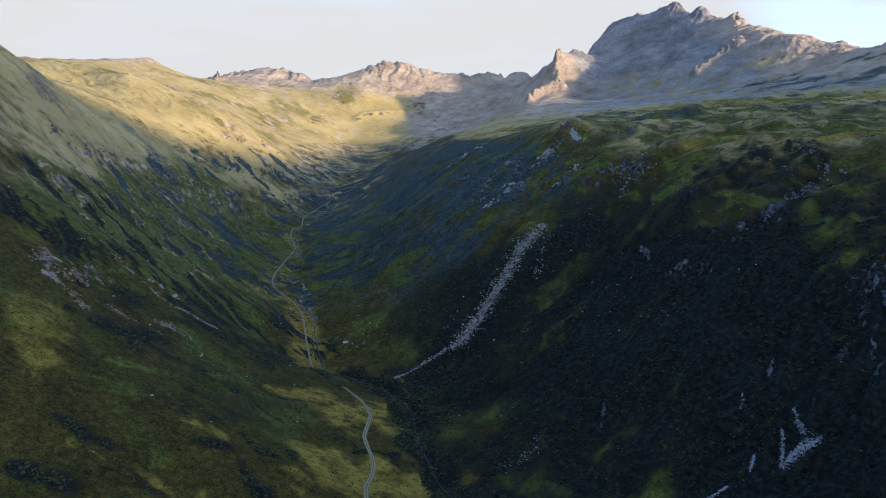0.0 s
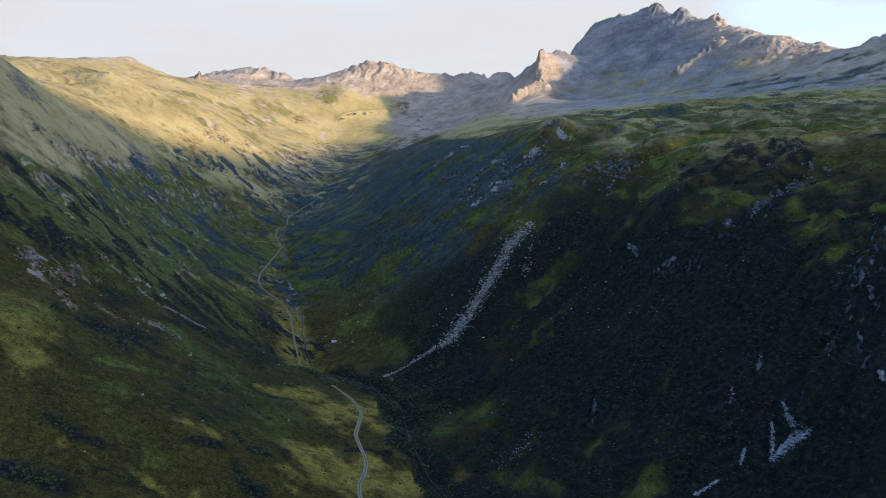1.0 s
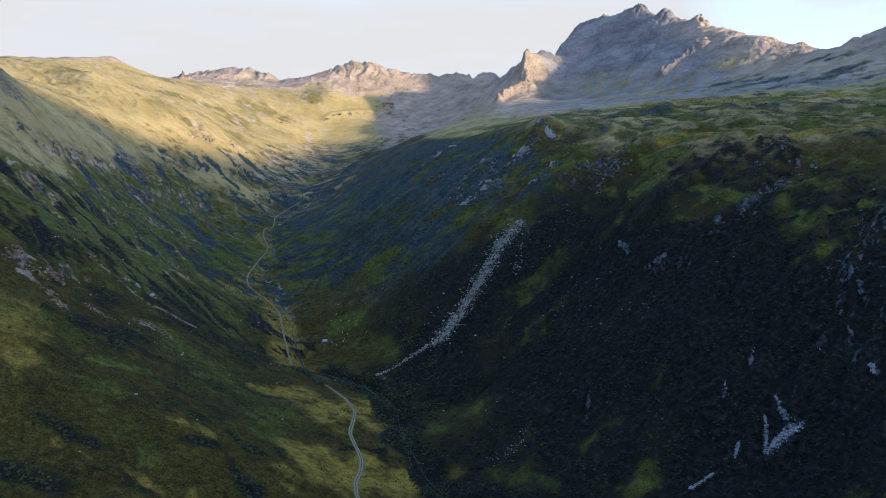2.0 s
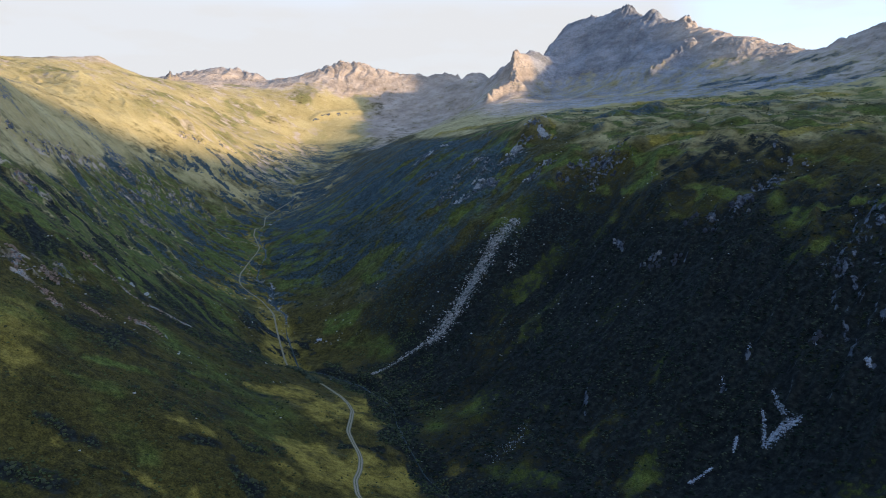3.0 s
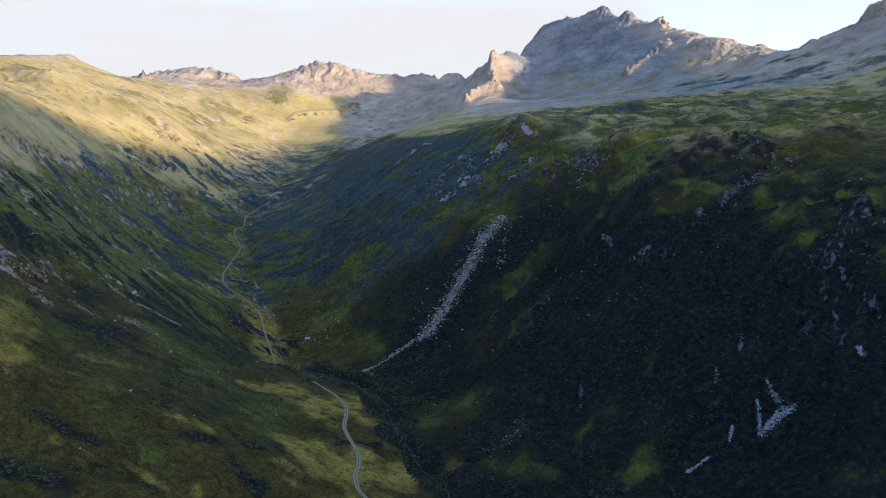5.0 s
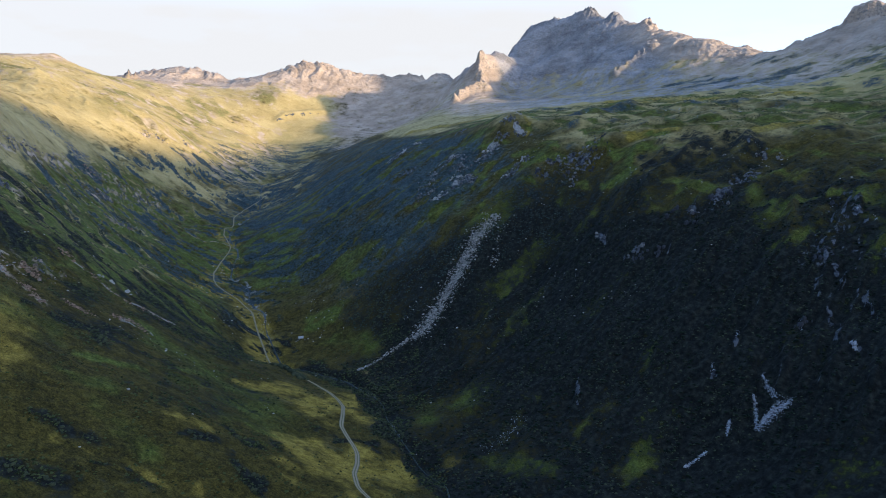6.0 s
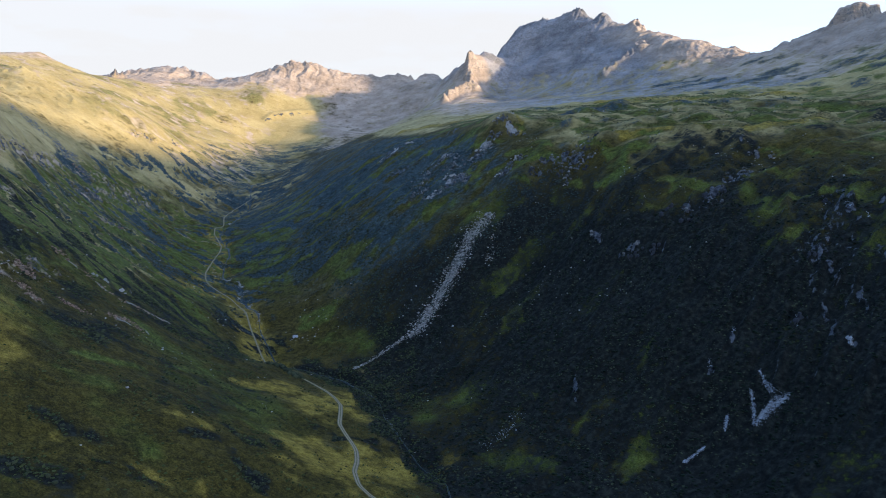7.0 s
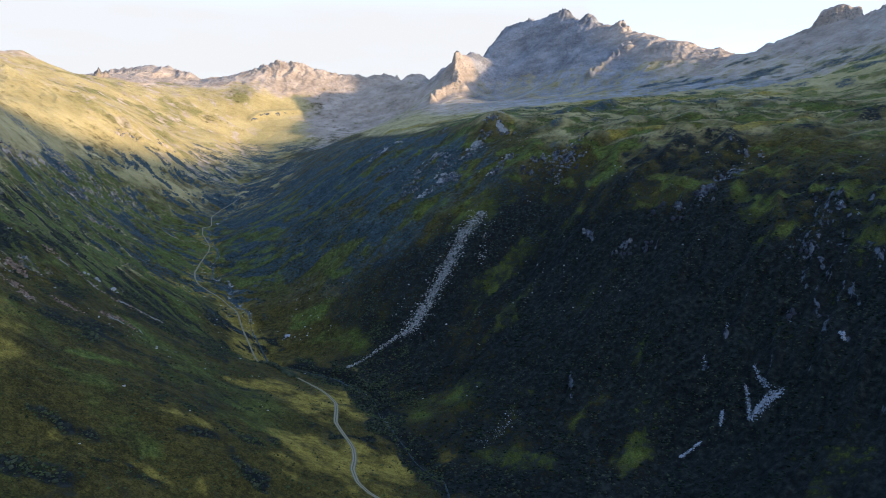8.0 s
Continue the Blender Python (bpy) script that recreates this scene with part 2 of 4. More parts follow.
def maths(nodes, links, op, a, b=None, clamp=False):
    n = nodes.new("ShaderNodeMath")
    n.operation, n.use_clamp = op, clamp
    for k, v in enumerate((a, b)):
        if v is None:
            continue
        if isinstance(v, (int, float)):
            n.inputs[k].default_value = v
        else:
            links.new(v, n.inputs[k])
    return n.outputs["Value"]


def cover(nodes, links, name, grain, soft=0.12):
    """How far a cover named by an attribute of the ground lies here, its rim broken up by a grain."""
    at = nodes.new("ShaderNodeAttribute")
    at.attribute_name = name
    v = maths(nodes, links, "MULTIPLY", at.outputs["Fac"], maths(nodes, links, "ADD", maths(nodes, links, "MULTIPLY", maths(nodes, links, "SUBTRACT", grain, 0.5), 2.6), 1.0))
    n = nodes.new("ShaderNodeMapRange")
    n.interpolation_type = "SMOOTHSTEP"
    n.inputs["From Min"].default_value, n.inputs["From Max"].default_value = 0.5 - soft, 0.5 + soft
    links.new(v, n.inputs["Value"])
    return n.outputs["Result"]


def alpine_ground():
    m, nodes, links, shader = material("alpine_ground")
    fine, mid, wide = (noise_node(nodes, links, s) for s in (0.28, 0.06, 0.012))
    speck = noise_node(nodes, links, 1.1, 3)
    tuft = maths(nodes, links, "ADD", maths(nodes, links, "MULTIPLY", speck, 0.4), maths(nodes, links, "ADD", maths(nodes, links, "MULTIPLY", fine, 0.4), maths(nodes, links, "MULTIPLY", mid, 0.2)))
    grass = ramp(nodes, links, tuft, ((0.38, (0.014, 0.011, 0.004)), (0.5, (0.043, 0.033, 0.007)), (0.62, (0.096, 0.071, 0.014))))
    # grass grows in streaks down the western slope
    fall = nodes.new("ShaderNodeMapping")
    fall.inputs["Rotation"].default_value, fall.inputs["Scale"].default_value = (0, 0, radians(40.5)), (0.2, 1, 0.2)
    links.new(nodes.new("ShaderNodeNewGeometry").outputs["Position"], fall.inputs["Vector"])
    sweep = noise_node(nodes, links, 0.07, 5, 0.6, fall.outputs["Vector"])
    sward = maths(nodes, links, "ADD", maths(nodes, links, "MULTIPLY", tuft, 0.5), maths(nodes, links, "ADD", maths(nodes, links, "MULTIPLY", sweep, 0.12), maths(nodes, links, "MULTIPLY", wide, 0.38)))
    dry = ramp(nodes, links, sward, ((0.36, (0.178, 0.130, 0.048)), (0.5, (0.285, 0.216, 0.085)), (0.64, (0.400, 0.310, 0.136))))
    meadow = ramp(nodes, links, tuft, ((0.36, (0.062, 0.043, 0.007)), (0.5, (0.190, 0.134, 0.021)), (0.64, (0.33, 0.238, 0.045))))
    lush = ramp(nodes, links, tuft, ((0.38, (0.017, 0.021, 0.005)), (0.5, (0.060, 0.067, 0.011)), (0.62, (0.124, 0.128, 0.024))))
    # heath is darker than real plants, with deep shade included in its colour
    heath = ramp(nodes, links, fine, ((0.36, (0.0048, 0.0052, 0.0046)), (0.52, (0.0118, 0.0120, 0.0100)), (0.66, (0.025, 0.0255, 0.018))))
    # crag rock, toned down and blued as it looks in shade
    crag = ramp(nodes, links, fine, ((0.38, (0.016, 0.016, 0.019)), (0.5, (0.055, 0.056, 0.060)), (0.62, (0.095, 0.094, 0.098))))
    # mountain rock: warm grey with browner beds and paler debris
    beds = nodes.new("ShaderNodeMapping")
    beds.inputs["Scale"].default_value = (0.6, 0.6, 1.1)
    links.new(nodes.new("ShaderNodeNewGeometry").outputs["Position"], beds.inputs["Vector"])
    layer = noise_node(nodes, links, 0.03, 6, 0.65, beds.outputs["Vector"])
    face = ramp(nodes, links, layer, ((0.30, (0.18, 0.130, 0.088)), (0.5, (0.31, 0.232, 0.160)), (0.70, (0.42, 0.325, 0.235))))
    face = blend(nodes, links, maths(nodes, links, "MULTIPLY", fine, 0.5), face, ramp(nodes, links, mid, ((0.36, (0.15, 0.112, 0.080)), (0.64, (0.36, 0.285, 0.215)))))
    grey = ramp(nodes, links, maths(nodes, links, "ADD", maths(nodes, links, "MULTIPLY", layer, 0.6), maths(nodes, links, "MULTIPLY", fine, 0.4)), ((0.34, (0.062, 0.058, 0.057)), (0.5, (0.168, 0.157, 0.150)), (0.66, (0.30, 0.278, 0.262))))
    # tan stands for sunlight on range, buttress and ridge; grey for the shaded face
    sun_tint = nodes.new("ShaderNodeAttribute")
    sun_tint.attribute_name = "sun_tint"
    face = blend(nodes, links, sun_tint.outputs["Fac"], grey, face)
    debris = ramp(nodes, links, speck, ((0.3, (0.09, 0.080, 0.069)), (0.55, (0.235, 0.210, 0.182)), (0.75, (0.40, 0.362, 0.318))))
    colour = blend(nodes, links, cover(nodes, links, "dry", mid, 0.45), grass, dry)
    colour = blend(nodes, links, cover(nodes, links, "meadow", mid, 0.5), colour, meadow)
    colour = blend(nodes, links, cover(nodes, links, "lush", mid, 0.5), colour, lush)
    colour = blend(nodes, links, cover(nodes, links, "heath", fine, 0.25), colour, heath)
    # distant heath: the blue veil of the air is mixed into its colour
    hazed_heath = ramp(nodes, links, tuft, ((0.38, (0.011, 0.016, 0.017)), (0.5, (0.029, 0.039, 0.040)), (0.62, (0.076, 0.092, 0.080))))
    colour = blend(nodes, links, cover(nodes, links, "hazed_heath", fine, 0.3), colour, hazed_heath)
    colour = blend(nodes, links, cover(nodes, links, "bare", mid, 0.35), colour, face)
    colour = blend(nodes, links, cover(nodes, links, "rock", fine, 0.14), colour, crag)
    colour = blend(nodes, links, cover(nodes, links, "debris", fine, 0.14), colour, debris)
    links.new(colour, shader.inputs["Base Color"])
    bump = nodes.new("ShaderNodeBump")
    bump.inputs["Strength"].default_value, bump.inputs["Distance"].default_value = 0.7, 1.0
    stone = nodes.new("ShaderNodeAttribute")
    stone.attribute_name = "bare"
    chips = nodes.new("ShaderNodeTexVoronoi")
    chips.inputs["Scale"].default_value, chips.inputs["Detail"].default_value = 0.075, 3
    links.new(nodes.new("ShaderNodeNewGeometry").outputs["Position"], chips.inputs["Vector"])
    coarse = maths(nodes, links, "ADD", maths(nodes, links, "MULTIPLY", chips.outputs["Distance"], 2.2), maths(nodes, links, "ADD", maths(nodes, links, "MULTIPLY", layer, 7.0), maths(nodes, links, "MULTIPLY", mid, 3.0)))
    height = maths(nodes, links, "ADD", maths(nodes, links, "ADD", fine, maths(nodes, links, "MULTIPLY", speck, 0.4)), maths(nodes, links, "MULTIPLY", coarse, maths(nodes, links, "MULTIPLY", maths(nodes, links, "SUBTRACT", stone.outputs["Fac"], 0.55), 2.5, True)))
    links.new(height, bump.inputs["Height"])
    links.new(bump.outputs["Normal"], shader.inputs["Normal"])
    return m


GROUND = alpine_ground()

# ---------------------------------------------------------------- the ground
CENTRE = (-25.0, -60.0)
ROAD_LOW = [(-12, 344), (-26, 351), (-36, 358), (-42, 368), (-44, 384), (-42, 398), (-42, 413), (-44, 422), (-48, 433), (-52, 446), (-51, 465), (-51, 482), (-55, 499),
            (-62, 515), (-73, 534), (-86, 550), (-97, 561), (-107, 582), (-116, 606), (-124, 634), (-133, 670), (-140, 697), (-151, 738), (-163, 756),
            (-177, 768), (-189, 783), (-196, 806), (-203, 846), (-204, 893), (-202, 942), (-207, 990), (-224, 1041), (-230, 1085), (-223, 1122), (-229, 1165),
            (-226, 1240), (-208, 1262), (-190, 1290)]
STREAM_LINE = [(8, 330), (10, 394), (-4, 425), (-16, 458), (-20, 492), (-22, 512), (-34, 534), (-46, 556), (-62, 572), (-84, 590), (-104, 604), (-116, 640),
               (-126, 680), (-130, 710), (-145, 745), (-154, 775), (-158, 795), (-175, 818), (-185, 851), (-188, 889), (-187, 925), (-195, 970), (-210, 1008),
               (-218, 1050), (-214, 1124), (-205, 1166), (-196, 1220), (-205, 1330), (-212, 1445)]
SLIDE = [(-40, 569), (-24, 577), (-8, 584), (11, 589), (21, 596), (32, 607), (44, 620), (57, 638), (69, 655), (82, 665), (92, 670)]
CHUTES = [[(192, 375), (191, 366), (190, 357)], [(197, 351), (189, 351), (184, 353), (175, 349)], [(184, 369), (180, 359), (175, 350)], [(152, 360), (146, 359), (138, 358)],
          [(169, 367), (164, 360)], [(232, 356), (231, 350)], [(68, 449), (60, 434), (50, 429), (38, 421)],
          [(293, 468), (289, 455)], [(297, 448), (292, 436)], [(227, 395), (222, 386)], [(197, 413), (194, 406)], [(175, 401), (172, 395)], [(300, 432), (297, 424)]]
TALUS_WEST = [[(-262, 470), (-251, 447), (-243, 440), (-233, 440), (-219, 428)], [(-244, 466), (-235, 462)], [(-245, 528), (-228, 527), (-214, 521), (-201, 520), (-187, 524), (-174, 530)],
              [(-215, 451), (-203, 453)], [(-197, 472), (-186, 490), (-178, 480)], [(-330, 616), (-318, 598)], [(-296, 812), (-286, 816)]]
BUTTRESS = [(284, 1778), (274, 1735), (262, 1690), (228, 1668), (196, 1638)]
RIB = [(612, 1535), (590, 1512), (566, 1500), (540, 1494), (516, 1482)]
RIM = [(216, 706), (248, 698), (268, 672), (286, 652), (303, 634), (313, 616), (309, 597)]
# hummocks of the plateau: x, y, radius, height
HUMMOCKS = [(285, 850, 19, 6.4), (261, 719, 28, 7.3), (346, 784, 33, 6.1), (396, 780, 32, 6.2), (421, 735, 29, 5.4), (443, 683, 27, 4.5), (208, 777, 15, 5.1),
            (370, 585, 23, 4.9), (245, 833, 14, 3.4), (308, 780, 20, 4.0), (332, 698, 22, 3.7), (368, 670, 22, 3.6), (404, 663, 22, 3.7), (206, 903, 18, 2.9)]
TOR = (838, 1160, 6, 10)  # a square tower of rock: x, y, height of its shoulder and of its block above that
PLAIN_END = ((120, 285, 390, 540, 700), (1130, 1075, 990, 900, 840))  # where the plateau's grass gives way to the mountain: x, y
LEDGE = [(-226, 1886), (-209, 1912), (-152, 1942), (-111, 1957)]
# teeth and towers of rock on the crests: x, y, radius, height
TEETH = [(-601, 1950, 10, 38), (-583, 1952, 8, 27), (-619, 1951, 10, 14), (577, 1866, 20, 16), (556, 1895, 10, 8), (598, 1856, 9, 6), (628, 1800, 22, 22),
         (676, 1700, 26, 16), (456, 1985, 14, 8), (512, 1940, 10, 8), (326, 1835, 12, 10), (282, 1780, 12, 6), (-174, 2170, 24, 6), (-112, 2168, 26, 7)]


WEST_CRAGS = [[(-384, 725), (-377, 762), (-376, 806), (-390, 903), (-388, 965), (-376, 1009), (-358, 1055)], [(-352, 880), (-346, 950), (-343, 1022), (-336, 1100)], [(-330, 606), (-312, 606)],
              [(-297, 806), (-290, 822)], [(-380, 1370), (-400, 1330)], [(-334, 1440), (-352, 1430)]]


# strips of rock, of green, dark and straw-coloured growth: from x, y to x, y, and half the width
PALE_CRAGS = [(145, 819, 155, 795, 4.6), (66, 841, 80, 832, 7.7), (62, 760, 83, 760, 8.4), (51, 755, 57, 752, 3.8), (102, 788, 119, 802, 6.2), (15,
    976, 29, 1000, 10.2), (18, 891, 32, 884, 4.7), (349, 712, 349, 699, 1.6)]
GREY_CRAGS = [(123, 805, 142, 826, 6.5), (42, 1017, 65, 987, 9.8), (96, 925, 107, 943, 5.2), (136, 738, 150, 735, 3.0), (144, 697, 162, 700, 4.3),
    (116, 723, 130, 734, 5.2), (141, 689, 147, 689, 1.5), (178, 703, 179, 689, 4.2), (186, 695, 182, 674, 3.5), (189, 685, 200, 680, 4.3), (166, 663,
    170, 671, 2.2), (205, 719, 214, 696, 1.0)]
RIM_CRAGS = [(306, 590, 315, 570, 6.4), (270, 548, 281, 551, 7.7)]
DARK_CLIFFS = [(236, 531, 254, 536, 5.9), (214, 525, 228, 536, 2.9), (209, 536, 215, 542, 1.6), (291, 465, 284, 450, 1.1), (296, 459, 287, 440, 1.0),
    (174, 534, 182, 532, 2.5), (187, 515, 197, 513, 2.7), (193, 414, 193, 405, 1.3), (227, 398, 221, 382, 1.0), (240, 385, 231, 365, 1.6), (263, 436,
    250, 400, 2.1), (171, 394, 175, 397, 1.0), (161, 588, 168, 565, 1.6), (106, 451, 102, 431, 1.0)]
DARK_CLIFFS_SOUTH = [(308, 466, 288, 426, 2.1), (311, 436, 323, 438, 3.0), (291, 463, 280, 445, 1.0), (232, 355, 229, 347, 1.2), (260, 386, 252, 364,
    1.7), (288, 400, 279, 382, 2.0), (217, 535, 233, 539, 3.9), (262, 417, 252, 393, 1.6)]
GREENS_EAST = [(43, 740, 103, 672, 7.7), (90, 765, 93, 719, 3.3), (160, 667, 151, 635, 2.3), (216, 651, 201, 619, 5.5), (203, 576, 233, 543, 3.9),
    (232, 550, 257, 544, 3.5), (269, 523, 257, 478, 4.8), (12, 787, 2, 770, 8.0), (174, 880, 184, 780, 4.5), (222, 782, 217, 742, 4.0), (294, 732,
    282, 684, 3.2), (373, 694, 368, 672, 6.4), (367, 600, 397, 615, 5.6), (198, 720, 230, 665, 2.0)]
GREENS_LOW = [(15, 479, 48, 485, 12.4), (42, 407, 62, 384, 7.1), (98, 559, 113, 572, 3.7), (190, 397, 194, 384, 3.2), (190, 494, 185, 467, 2.6), (-60,
    636, -28, 601, 7.1), (-78, 669, -62, 670, 8.8), (-58, 736, -39, 709, 3.5)]
DARKS_EAST = [(256, 656, 302, 612, 12), (234, 632, 300, 592, 22), (224, 612, 286, 562, 18), (353, 813, 376, 813, 16.0), (392, 814, 412, 798, 22.0), (268, 748, 284, 733,
    14.0), (423, 742, 455, 739, 9.1), (305, 963, 331, 951, 18.0), (363, 586, 375, 578, 3.2), (54, 962, 93, 898, 12.8), (14, 866, 69, 802, 13.9), (179,
    735, 184, 710, 4.7), (185, 652, 188, 595, 5.9), (101, 718, 137, 670, 5.7), (226, 515, 256, 500, 6.3)]
STRAW_EAST = [(53, 1143, 112, 1069, 10.5), (112, 1069, 172, 1027, 16.4), (216, 719, 266, 673, 6), (266, 673, 290, 656, 6), (290, 656, 324, 622,
    6), (324, 622, 408, 632, 8), (285, 1026, 388, 893, 50.0), (388, 893, 526, 811, 22.6), (171, 903, 156, 792, 1.8)]
DARKS_SPUR = [(-213, 415, -184, 448, 12.5), (-180, 428, -154, 439, 4.8), (-154, 439, -130, 437, 7.2), (-130, 437, -100, 426, 6.8), (-125, 379, -101,
    374, 3.2), (-153, 372, -141, 374, 4.6), (-175, 319, -159, 318, 7.3), (-177, 280, -159, 280, 6.8), (-91, 392, -80, 366, 5.5), (-74, 439, -57, 431,
    3.2), (-56, 424, -2, 440, 3.4), (-37, 517, -28, 472, 6.8), (-136, 508, -107, 608, 10.3), (-182, 535, -147, 546, 33.2), (-262, 477, -248, 566,
    6.5), (-232, 464, -219, 492, 7.3)]
DARKS_SPUR_LOW = [(-284, 494, -272, 536, 5.0), (-147, 299, -138, 303, 1.9), (-126, 349, -109, 357, 4.1), (-101, 347, -90, 336, 5.4), (-173, 409, -191,
    422, 4.6), (-200, 341, -202, 336, 1.8), (-98, 497, -107, 445, 2.0), (-27, 424, -16, 410, 6.1), (-134, 429, -111, 417, 3.8)]
STRAWS_SPUR = [(-139, 362, -119, 364, 2.8), (-170, 307, -151, 310, 1.7), (-151, 310, -134, 309, 1.8), (-134, 309, -114, 309, 1.8), (-238, 400, -205,
    350, 6.7), (-227, 406, -207, 378, 4.8), (-111, 481, -83, 502, 6.2), (-80, 487, -62, 460, 9.2), (-57, 488, -42, 509, 8.8), (-44, 468, -38, 471,
    7.5), (-76, 403, -53, 380, 12.3), (-36, 409, -26, 395, 8.6), (-9, 427, 2, 422, 5.9), (-85, 365, -74, 357, 5.0)]
GREENS_SPUR = [(-179, 359, -167, 365, 4.7), (-181, 391, -164, 403, 2.9), (-229, 549, -218, 554, 7.0), (-239, 473, -235, 501, 1.7), (-271, 503, -255,
    505, 6.5), (-315, 568, -305, 609, 3.2), (-305, 609, -303, 690, 2.9), (-340, 594, -336, 627, 4.8), (-145, 443, -129, 478, 2.8), (-180, 488, -165,
    474, 7.3), (-200, 587, -170, 593, 12.6), (-160, 344, -139, 329, 7.1)]


def strips(x, y, table, soft):
    """1 on any strip of a table, falling to 0 over a rim as wide as soft times the strip."""
    out = np.zeros(np.shape(x))
    for x0, y0, x1, y1, w in table:
        rim = 1.0 + soft * w
        reach = w + rim
        near = (x > min(x0, x1) - reach) & (x < max(x0, x1) + reach) & (y > min(y0, y1) - reach) & (y < max(y0, y1) + reach)
        if near.any():
            d, _ = along(x[near], y[near], ((x0, y0), (x1, y1)))
            out[near] = np.maximum(out[near], 1 - smooth(0.5 * w, 0.5 * w + rim, d))
    return out


def gullies(x, y):
    """High on the ribs and low in the gullies that run down the western slope."""
    u, v = 0.76 * x - 0.65 * y, 0.65 * x + 0.76 * y
    return ridged(u / 5.5, v + 12 * fbm(x, y, 70, 3, 19), 27, 3, 17)


def fade(line, x, y, wide, soft):
    d, _ = along(x, y, line)
    return 1 - smooth(wide, wide + soft, d)


def stony(x, y):
    """How far the ground is bare mountain rock, by height and by massif."""
    wobble = fbm(x, y, 140, 4, 40)
    z = sheet(x, y) + 35 * wobble
    east = smooth(120, 260, x) * smooth(500, 600, z)
    north = smooth(1850, 2000, y + 60 * wobble) * smooth(520, 590, z)
    return np.clip(np.maximum(east, north), 0, 1)


def craggy(x, y):
    broken = 0.55 + 0.5 * fbm(x, y, 38, 3, 44) + 0.55 * fbm(x, y, 11, 3, 45)
    broken = broken + smooth(140, 180, x) * (1 - smooth(540, 580, y)) * (0.75 * fbm((0.79 * x + 0.61 * y) / 2.5, 0.61 * x - 0.79 * y, 4.5, 2, 49) - 0.12)
    wx, wy = x + 3 * fbm(x, y, 14, 3, 47), y + 3 * fbm(x, y, 14, 3, 48)
    out = strips(wx, wy, PALE_CRAGS + GREY_CRAGS + RIM_CRAGS + DARK_CLIFFS + DARK_CLIFFS_SOUTH, 1.1)
    for cx, cy, rx, ry, turn in ((185, 690, 60, 40, 0), (60, 800, 75, 60, 50), (228, 528, 50, 22, 10), (265, 420, 60, 40, 60)):
        out = np.maximum(out, 0.55 * smooth(0.0, 0.7, spot(x, y, cx, cy, rx, ry, turn)))
    out = np.maximum(out, smooth(0.0, 0.7, spot(x, y, -245, 470, 45, 22, 60)))
    for line in WEST_CRAGS:
        out = np.maximum(out, fade(line, x + 8 * fbm(x, y, 30, 3, 46), y, 5, 16))
    return out * smooth(0.28, 0.62, broken)


def hummocks(x, y, high):
    """Rounded swells of the plateau, as a height or as a share of it."""
    out = np.zeros(np.shape(x))
    wx, wy = x + 6 * fbm(x, y, 30, 3, 41), y + 6 * fbm(x, y, 30, 3, 42)
    for cx, cy, r, h in HUMMOCKS:
        out = np.maximum(out, (h if high else 1) * smooth(0, 0.75, spot(wx, wy, cx, cy, 1.5 * r, 1.1 * r, -30)))
    return out


